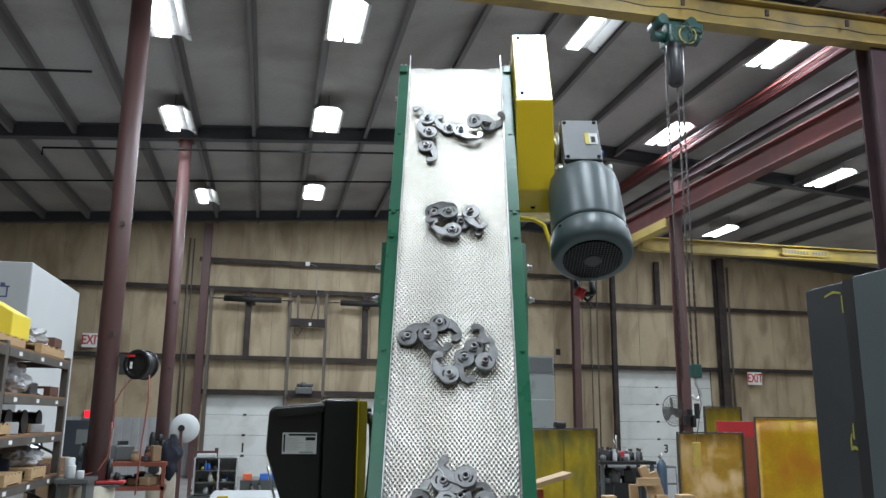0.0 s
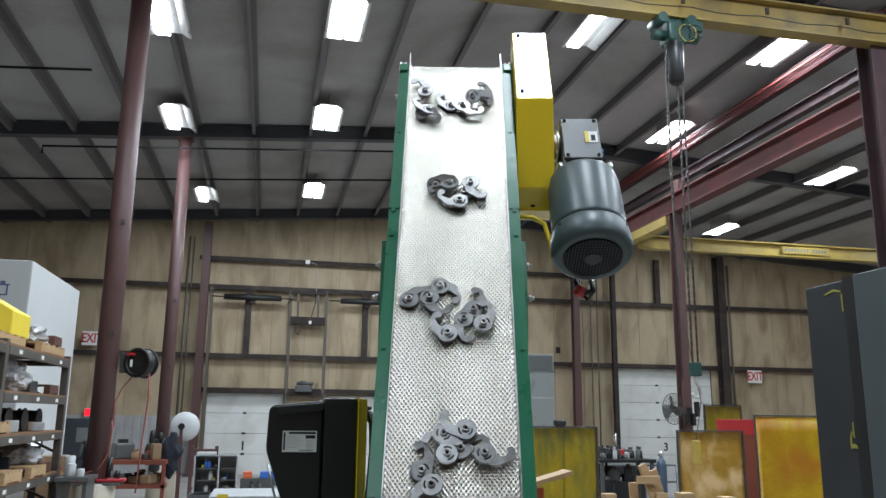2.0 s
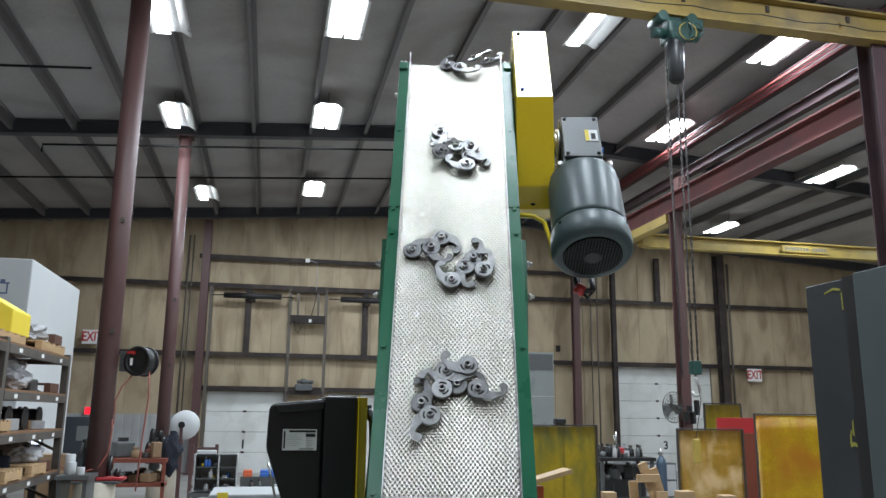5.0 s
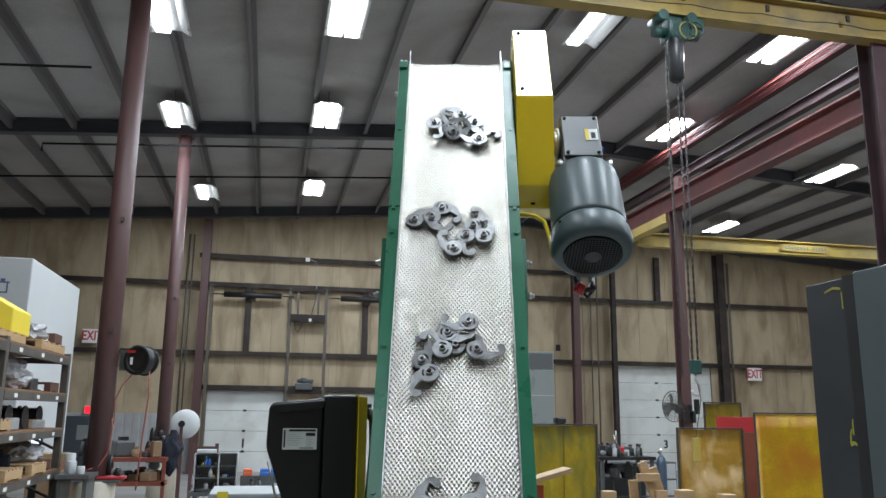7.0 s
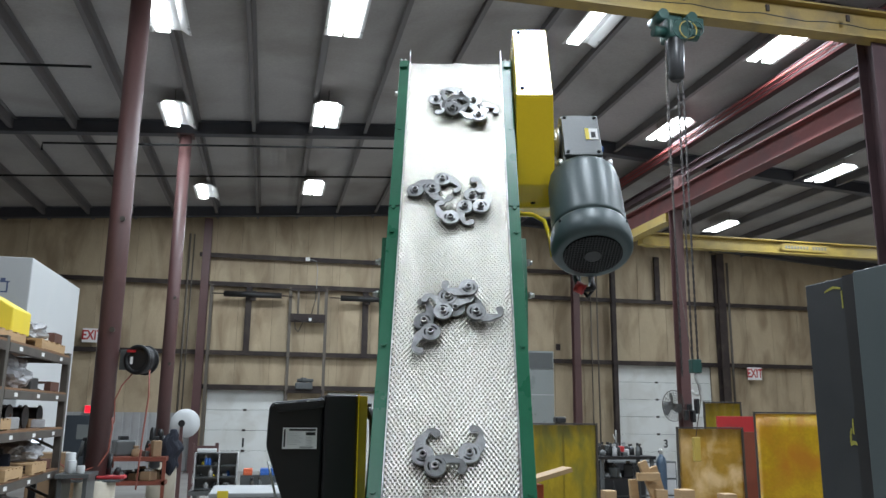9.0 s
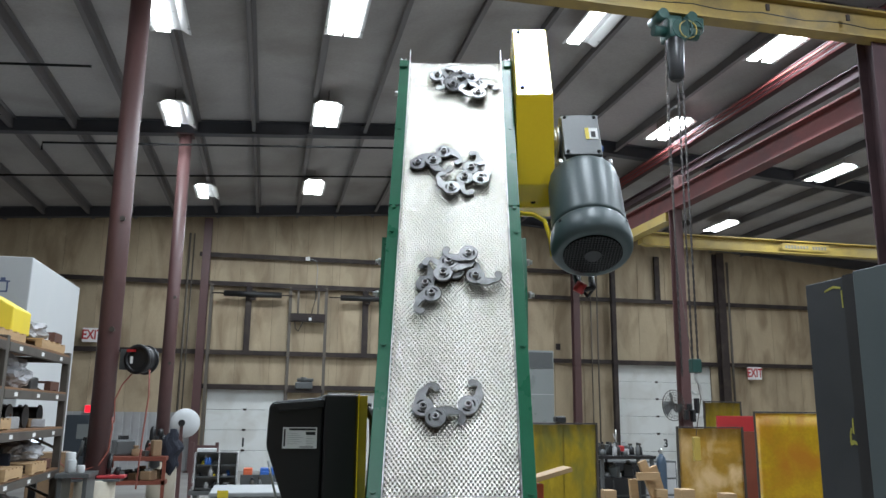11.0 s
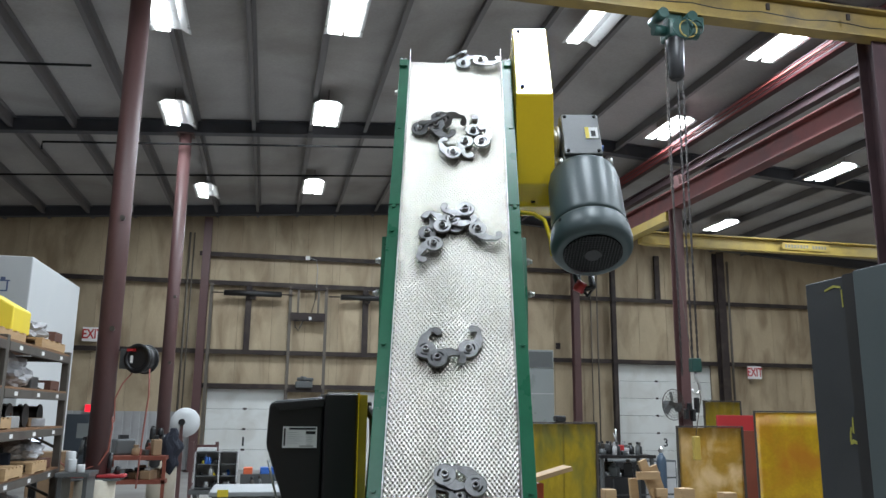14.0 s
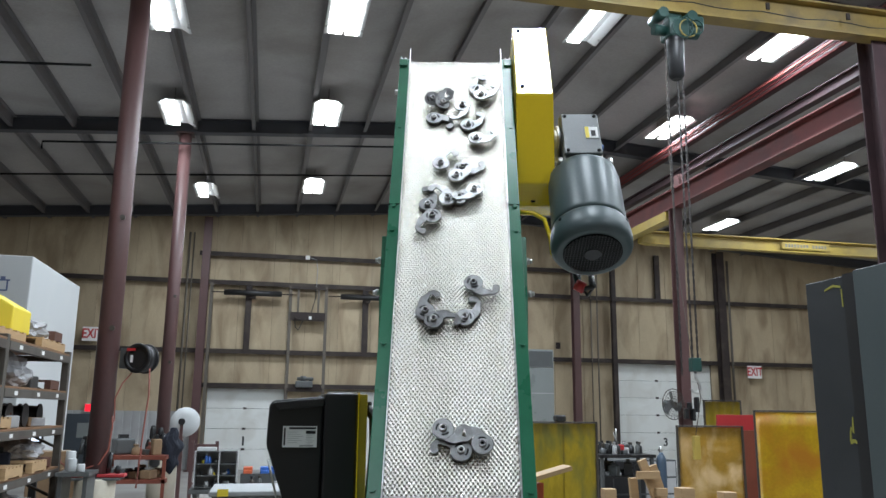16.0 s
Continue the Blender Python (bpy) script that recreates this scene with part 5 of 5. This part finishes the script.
part("cloth", bm, M_NAVY, k)
boxpart("stand", (-0.1, -0.05, 0.0), (0.1, 0.05, 0.85), M_BEIGE, k, "beige post foot")

# orange shelving with cartons
for x0 in (-2.35,):
    k = thing("orange_shelving", "orange steel shelving with cartons", "shelving", pose(x0, 13.0, 0))
    for x in (0.0, 0.85):
        for y in (0.0, 0.6):
            boxpart("upright", (x, y, 0), (x + 0.05, y + 0.05, 0.95), M_RUST, k)
    for z in (0.25, 0.60, 0.95):
        boxpart("shelf", (0.0, 0.0, z), (0.9, 0.65, z + 0.06), M_RUST, k)
clutter("stored_box", "small box stored on orange shelving", "box", 6, -2.25, -1.55, 13.1, 13.5, 1.011, 0.26, (M_CARD, M_CARD, M_BLACK, M_GEAR, M_RUST), 0.3, "shelving goods")
clutter("stored_box", "small box stored on orange shelving", "box", 6, -2.25, -1.55, 13.1, 13.5, 0.661, 0.24, (M_CARD, M_BLACK, M_GEAR, M_LINER), 0.3, "shelving goods")
k = thing("orange_upright", "red-oxide rack ladder behind the jacket", "rack", pose(-1.28, 15.0, 0))
for x in (0.0, 0.42):
    boxpart("rail", (x, 0, 0), (x + 0.06, 0.06, 1.15), M_COLUMN, k)
for z in (0.4, 0.75, 1.05):
    boxpart("rung", (0.062, 0.01, z), (0.418, 0.05, z + 0.05), M_COLUMN, k)
carton(-2.9, 12.2, 0.0, 0.5, 0.4, 1.12, M_CARD, 10)
carton(-2.45, 12.0, 0.0, 0.4, 0.4, 0.9, M_CARD, -6)

# instrument cabinet with bins
k = thing("instrument_cabinet", "grey glass-fronted cabinet full of parts on a bench", "cabinet", pose(-0.96, 12.0, 0))
boxpart("back", (0.0, 0.28, 0.62), (0.6, 0.30, 1.12), M_LINER, k)
for x in (0.0, 0.33, 0.58):
    boxpart("side", (x, 0.0, 0.62), (x + 0.02, 0.28, 1.12), M_LINER, k)
for z in (0.62, 0.78, 0.94, 1.11):
    boxpart("shelf", (0.021, 0.005, z), (0.579, 0.279, z + 0.012), M_GEAR, k)
boxpart("bench", (-0.05, 0.0, 0.54), (1.5, 0.7, 0.6), M_GEAR, k)
for x in (0.0, 1.4):
    boxpart("leg", (x, 0.1, 0.0), (x + 0.06, 0.6, 0.54), M_GEAR, k)
for z in (0.633, 0.793, 0.953):
    clutter("small_part", "small dark part on a cabinet shelf", "part", 5, -0.9, -0.42, 12.06, 12.2, z, 0.11, (M_BLACK, M_GEAR, M_BLUE, M_LINER, M_YLABEL), 0.1, "cabinet parts")
carton(-0.8, 12.12, 1.125, 0.26, 0.18, 0.05, M_WHITE, 0, "small white tray on a cabinet", "tray")
clutter("bench_part", "small loose part on a bench", "part", 9, -0.25, 0.45, 12.1, 12.5, 0.601, 0.2, CLUTTER, 0.14, "bench parts")
for x, m, lab in ((-0.22, M_ORANGE, "orange plastic parts bin"), (0.02, M_BLUE, "blue plastic parts bin"), (0.16, M_BLUE, "blue plastic parts bin")):
    g = thing("parts_bin", lab, "bin", pose(x, 12.3, 0.80), "parts bins")
    boxpart("shell", (-0.065, -0.1, 0.0), (0.065, 0.1, 0.09), m, g, "", 0.01)
    boxpart("lip", (-0.06, -0.125, 0.0), (0.06, -0.1005, 0.045), m, g, "", 0.004)
bm = BM()
box(bm, (-0.32, 12.18, 0.6), (0.26, 12.42, 0.799))
solid("bin_riser", bm, M_GEAR, "dark steel riser under parts bins", "riser")
k = thing("white_crate", "white plastic crate behind the drive cabinet", "crate", pose(-0.235, 4.0, 0))
boxpart("body", (0, 0, 0), (0.42, 0.4, 1.30), M_CRATE, k, "", 0.01)
boxpart("lid", (-0.01, -0.01, 1.301), (0.43, 0.41, 1.325), M_CRATE, k, "", 0.006)
boxpart("yellow_tape", (0.03, -0.012, 1.302), (0.08, -0.0105, 1.335), M_YLABEL, k)

# ---- wall panels, the smallest pieces of the setting ----
xs = [WEST + 1.0 * k for k in range(int(EAST - WEST) + 1)]
cuts = sorted(set(xs) | {v for d in DOORS for v in d[:2]})
for xa, xb in zip(cuts, cuts[1:]):
    if xb - xa < 0.03:
        continue
    low = 0.0
    for x0, x1, z, _ in DOORS:
        if x0 - 0.001 <= xa and xb <= x1 + 0.001:
            low = z
    for z0, z1 in ((low, 3.40), (3.42, 5.44), (5.46, roof_z((xa + xb) / 2) - 0.02)):
        if z1 - z0 < 0.05:
            continue
        bm = BM()
        b = 0.005
        vs = box(bm, (xa + b, NORTH - 0.002, z0 + b), (xb - b, NORTH + 0.018, z1 - b))
        part("wall_panel", bm, M_WALL, wall_n)

def motions():
    ride(1, 0.0012, [(0, -0.1154, 0.4295, 29, 0), (4, -0.1159, 0.6490, 29, 0), (6.5, -0.1119, 0.7821, 29, 0), (9, -0.1140, 0.9231, 29, 0), (11.5, -0.1090, 1.0645, 29, 0), (13.5, -0.1074, 1.1730, 29, 0), (14, -0.1111, 1.1792, 10, 12), (15, -0.0978, 1.2027, -11, 0), (15.5, -0.0927, 1.2117, -20, 0), (16, -0.0664, 1.2309, -31, 0)])
    ride(-1, 0.0107, [(0, -0.0639, 0.4323, -40, 0), (4, -0.0623, 0.6517, -40, 0), (6.5, -0.0626, 0.7869, -40, 0), (9, -0.0642, 0.9213, -40, 0), (11.5, -0.0659, 1.0648, -40, 0), (13.5, -0.0647, 1.1629, -40, 0), (14, -0.0560, 1.1850, -40, 15), (15, -0.0500, 1.2250, -10, 20), (15.5, -0.0460, 1.2400, 5, 18), (16, -0.0735, 1.3094, 20, 15)])
    ride(1, 0.0012, [(0, -0.0348, 0.4733, -42, 0), (4, -0.0358, 0.6950, -42, 0), (6.5, -0.0349, 0.8295, -42, 0), (9, -0.0355, 0.9696, -42, 0), (11.5, -0.0343, 1.1146, -42, 0), (13.5, -0.0393, 1.2127, -42, 0), (14, -0.0340, 1.2148, -2, 30), (15, -0.0364, 1.2563, 38, 35), (16, -0.0425, 1.2987, 68, 20)])
    ride(-1, 0.0012, [(0, 0.0527, 0.4011, 81, 0), (4, 0.0533, 0.6218, 81, 0), (6.5, 0.0546, 0.7628, 81, 0), (9, 0.0525, 0.9064, 81, 0), (11.5, 0.0502, 1.0439, 81, 0), (13.5, 0.0563, 1.1537, 81, 0), (15, 0.0584, 1.2012, 81, 0), (16, 0.0425, 1.2001, 51, 0)])
    ride(-1, 0.0012, [(0, 0.0286, 0.3695, -80, 0), (4, 0.0290, 0.5932, -80, 0), (6.5, 0.0339, 0.7278, -80, 0), (9, 0.0311, 0.8598, -80, 0), (11.5, 0.0314, 1.0055, -80, 0), (13.5, 0.0316, 1.1105, -80, 0), (15, 0.0369, 1.1380, -80, 0), (15.5, 0.0380, 1.1380, -80, 0), (15.7, 0.0350, 1.1100, -60, 0), (16, 0.0230, 1.0106, 10, 0)])
    ride(-1, 0.0107, [(0, 0.0798, 0.3546, 84, 0), (4, 0.0779, 0.5736, 84, 0), (6.5, 0.0834, 0.7183, 84, 0), (9, 0.0761, 0.8537, 84, 0), (11.5, 0.0798, 0.9941, 84, 0), (13.5, 0.0832, 1.1009, 84, 0), (15, 0.0819, 1.1319, 84, 0), (16, 0.0663, 1.1308, 24, 0)])
    ride(1, 0.0107, [(0, -0.0086, 0.3170, 120, 0), (4, -0.0110, 0.5415, 120, 0), (6.5, -0.0001, 0.6738, 120, 0), (9, -0.0106, 0.8100, 120, 0), (11.5, -0.0086, 0.9539, 120, 0), (13.5, -0.0078, 1.0535, 120, 0), (15, -0.0029, 1.0888, 120, 0), (15.5, -0.0081, 1.0947, 120, 0), (15.7, -0.0180, 1.0800, 100, 0), (16, -0.0413, 1.0196, 50, 0)])
    ride(1, 0.0164, [(0, 0.0306, 0.0544, 146, 0), (2, 0.0306, 0.1634, 146, 0), (4, 0.0336, 0.2676, 146, 0), (6.5, 0.0384, 0.4261, 174, 0), (9, 0.0391, 0.5610, 174, 0), (11.5, 0.0398, 0.7028, 174, 0), (13.5, 0.0355, 0.8081, 174, 0), (15, 0.0260, 0.8780, 174, 0), (16, 0.0587, 0.9063, 206, 6)])
    ride(-1, 0.0107, [(0, -0.0200, 0.0467, 0, 0), (2, -0.0200, 0.1557, 0, 0), (4, -0.0189, 0.2626, 0, 0), (6.5, -0.0152, 0.3991, 0, 0), (9, -0.0154, 0.5355, 0, 0), (11.5, -0.0124, 0.6792, 0, 0), (13.5, -0.0056, 0.7832, 0, 0), (15, -0.0127, 0.8588, 0, 0), (16, 0.0062, 0.9706, 60, 0)])
    ride(-1, 0.0107, [(0, -0.0116, -0.0031, 136, 0), (2, -0.0116, 0.1059, 136, 0), (4, -0.0222, 0.2133, 136, 0), (6.5, -0.0271, 0.3500, 136, 0), (9, -0.0264, 0.4890, 136, 0), (11.5, -0.0287, 0.6381, 136, 0), (13.5, -0.0303, 0.7457, 136, 0), (15, -0.0349, 0.8326, 136, 0), (16, -0.0194, 0.8776, 136, 0)])
    ride(1, 0.0012, [(0, 0.0191, 0.0141, 18, 0), (2, 0.0191, 0.1231, 18, 0), (4, 0.0136, 0.2306, 18, 0), (6.5, 0.0062, 0.3658, 18, 0), (9, 0.0054, 0.5048, 18, 0), (11.5, 0.0031, 0.6517, 18, 0), (13.5, 0.0057, 0.7541, 18, 0), (15, 0.0084, 0.8415, 18, 0), (16, 0.0148, 0.8889, 18, 0)])
    ride(-1, 0.0107, [(0, 0.0739, -0.0007, 0, 0), (2, 0.0739, 0.1083, 0, 0), (4, 0.0639, 0.2158, 0, 0), (6.5, 0.0589, 0.3493, 0, 0), (9, 0.0591, 0.4881, 0, 0), (11.5, 0.0576, 0.6294, 0, 0), (13.5, 0.0618, 0.7343, -20, 0), (14.5, 0.0673, 0.7956, -25, 0), (15, 0.0611, 0.8163, -25, 0), (15.3, 0.0509, 0.7328, -60, 0), (15.5, 0.0527, 0.6020, -40, 0), (16, 0.0526, 0.5751, -20, 0)])
    ride(-1, 0.0012, [(0, -0.0681, -0.0399, 94, 0), (2, -0.0681, 0.0691, 94, 0), (4, -0.0717, 0.1784, 94, 0), (6.5, -0.0764, 0.3216, 94, 0), (9, -0.0752, 0.4636, 94, 0), (11.5, -0.0752, 0.6106, 94, 0), (13.5, -0.0738, 0.7247, 94, 0), (15, -0.0764, 0.8171, 94, 0), (16, -0.0760, 0.8617, 94, 0)])
    ride(-1, 0.0107, [(0, -0.0455, -0.0765, -122, 0), (2, -0.0455, 0.0325, -122, 0), (4, -0.0483, 0.1428, -122, 0), (6.5, -0.0571, 0.2804, -122, 0), (9, -0.0567, 0.4250, -122, 0), (11.5, -0.0574, 0.5718, -122, 0), (13.5, -0.0570, 0.6811, -122, 0), (15, -0.0558, 0.7649, -122, 0), (16, -0.0616, 0.8101, -122, 0)])
    ride(1, 0.0012, [(0, -0.0667, -0.3911, 67, 0), (9, -0.0667, 0.0994, 67, 0), (11.5, -0.0700, 0.2471, 67, 0), (13.5, -0.0676, 0.3488, 67, 0), (16, -0.0731, 0.4903, 67, 0)])
    ride(1, 0.0107, [(0, -0.0377, -0.4220, 0, 0), (9, -0.0377, 0.0685, 0, 0), (11.5, -0.0382, 0.2155, 0, 0), (13.5, -0.0349, 0.3195, 0, 0), (16, -0.0504, 0.4579, 0, 0)])
    ride(-1, 0.0012, [(0, 0.0396, -0.3858, 75, 0), (9, 0.0396, 0.1047, 75, 0), (11.5, 0.0378, 0.2528, 75, 0), (13.5, 0.0397, 0.3548, 75, 0), (16, 0.0302, 0.4721, 65, 0)])
    ride(-1, 0.0107, [(0, -0.0189, -0.7165, -13, 0), (14.5, -0.0189, 0.0738, -13, 0), (15, -0.0231, 0.1017, -13, 0), (16, -0.0214, 0.1553, -13, 0)])
    ride(-1, 0.0107, [(0, 0.0590, -0.7499, 147, 0), (14.5, 0.0590, 0.0404, 147, 0), (15, 0.0655, 0.0599, 147, 0), (16, 0.0690, 0.1187, 147, 0)])
    ride(-1, 0.0012, [(0, 0.0154, -0.7659, 170, 0), (14.5, 0.0154, 0.0244, 170, 0), (15, 0.0129, 0.0501, 170, 0), (16, 0.0204, 0.1060, 170, 0)])
    ride(-1, 0.0107, [(0, 0.0472, 0.8498, -57, 0), (2, 0.0479, 0.9593, -57, 0), (4, 0.0451, 1.0566, -57, 0), (6.5, 0.0617, 1.1873, -57, 0), (9, 0.0611, 1.3125, -57, 0), (11.5, 0.0568, 1.4500, -57, 0), (13.5, 0.0740, 1.5000, 3, 0), (14, 0.0843, 1.5120, 8, 0), (14.5, 0.0800, 1.4950, 13, 0), (14.75, 0.0820, 1.3700, 23, 0), (15, 0.0820, 1.3180, 33, 0), (16, 0.0850, 1.3350, 43, 0)])
    ride(1, 0.0012, [(0, 0.0199, 0.8172, -32, 0), (2, 0.0297, 0.9271, -32, 0), (4, 0.0316, 1.0251, -32, 0), (6.5, 0.0703, 1.1514, -12, 0), (9, 0.0720, 1.2907, -12, 0), (11.5, 0.0718, 1.4267, -12, 0), (13.5, 0.0200, 1.5020, 28, 0), (14, 0.0268, 1.5086, 28, 0), (14.4, 0.0330, 1.4950, 28, 0), (14.6, 0.0350, 1.3700, 48, 0), (15, 0.0560, 1.3420, 68, 0), (15.5, 0.0580, 1.3602, 74, 0), (16, 0.0729, 1.3694, 78, 0)])
    ride(1, 0.0107, [(0, -0.0038, 0.7812, 153, 0), (2, 0.0149, 0.8866, 153, 0), (4, 0.0180, 0.9801, 153, 0), (6.5, 0.0696, 1.1084, 153, 0), (9, 0.0747, 1.2419, 153, 0), (11.5, 0.0728, 1.3803, 153, 0), (12.9, 0.0560, 1.4500, 160, 0), (13.5, -0.0144, 1.4119, 183, 0), (14, -0.0500, 1.2241, 213, 22), (14.6, -0.0350, 1.2350, 213, 22), (15, 0.0230, 1.2640, 233, 0), (15.5, 0.0266, 1.2795, 238, 0), (16, 0.0229, 1.2798, 243, 0)])
    ride(1, 0.0012, [(0, -0.0594, 0.8510, 16, 18), (2, -0.0567, 0.9515, 16, 25), (4, -0.0399, 1.0390, 26, 25), (6.5, -0.0173, 1.1559, 36, 25), (9, -0.0187, 1.2900, 36, 25), (11.5, -0.0164, 1.4261, 36, 25), (13, -0.0164, 1.5000, 36, 25)], 13.6)
    ride(-1, 0.0107, [(0, -0.0140, 0.8428, 205, 12), (2, -0.0118, 0.9473, 205, 15), (4, -0.0058, 1.0344, 175, 15), (6.5, 0.0176, 1.2158, 165, 0), (9, 0.0193, 1.3401, 165, 0), (11.5, 0.0173, 1.4706, 165, 0), (12, 0.0173, 1.4978, 165, 0)], 12.6)
    ride(1, 0.0107, [(0, -0.0809, 1.1841, 111, 0), (1.5, -0.0905, 1.2707, 121, 20), (3, -0.0710, 1.2847, 151, 0), (3.5, -0.0675, 1.2891, 151, 0), (4, -0.0367, 1.1712, 201, 0), (6.5, -0.0636, 1.1916, 281, 0), (9, -0.0609, 1.3172, 281, 0), (11.5, -0.0600, 1.4552, 281, 0), (12.1, -0.0600, 1.4879, 281, 0)], 12.7)
    ride(1, 0.0012, [(0, -0.0885, 1.1327, -74, 0), (1.5, -0.1023, 1.2357, -54, 30), (3, -0.0884, 1.3178, 16, 0), (3.5, -0.0818, 1.2755, 46, 0), (4, -0.0603, 1.1151, 76, 0), (6.5, -0.0086, 1.1713, 116, 20), (9, -0.0061, 1.3011, 116, 20), (11.5, -0.0052, 1.4380, 116, 20), (12.7, -0.0052, 1.5000, 116, 20)], 13.3)
    ride(-1, 0.0107, [(0, -0.0882, 1.2476, 123, 0), (1.5, -0.0983, 1.3455, 123, 0), (3, -0.0907, 1.4030, 123, 0), (3.5, -0.0850, 1.3800, 108, 10), (3.8, -0.0640, 1.1600, 80, 20), (4, -0.0560, 1.0640, 60, 22), (6.5, -0.0120, 1.1350, 40, 18), (9, -0.0100, 1.2690, 40, 18), (11.5, -0.0100, 1.4050, 40, 18), (12.9, -0.0100, 1.4850, 40, 18)], 13.5)
    ride(1, 0.0012, [(0, -0.0177, 1.2135, 125, 0), (2, -0.0133, 1.3132, 125, 0), (4, -0.0237, 1.4214, 125, 0), (4.7, -0.0237, 1.4595, 125, 0)], 5.3)
    ride(-1, 0.0107, [(0, 0.0196, 1.1953, -22, 0), (2, 0.0249, 1.3022, -22, 0), (4, 0.0137, 1.4098, -22, 0), (4.8, 0.0137, 1.4534, -22, 0)], 5.4)
    ride(1, 0.0107, [(0, 0.0624, 1.2325, -20, 20), (2, 0.0579, 1.3415, -20, 25), (4, 0.0681, 1.4395, -20, 25), (4.4, 0.0681, 1.4613, -20, 25)], 5)
    ride(-1, 0.0012, [(0, 0.1019, 1.2303, 39, 20), (2, 0.0969, 1.3531, 99, 20), (4, 0.1118, 1.4517, 39, 40), (4.5, 0.1118, 1.4789, 39, 40)], 5.1)


motions()
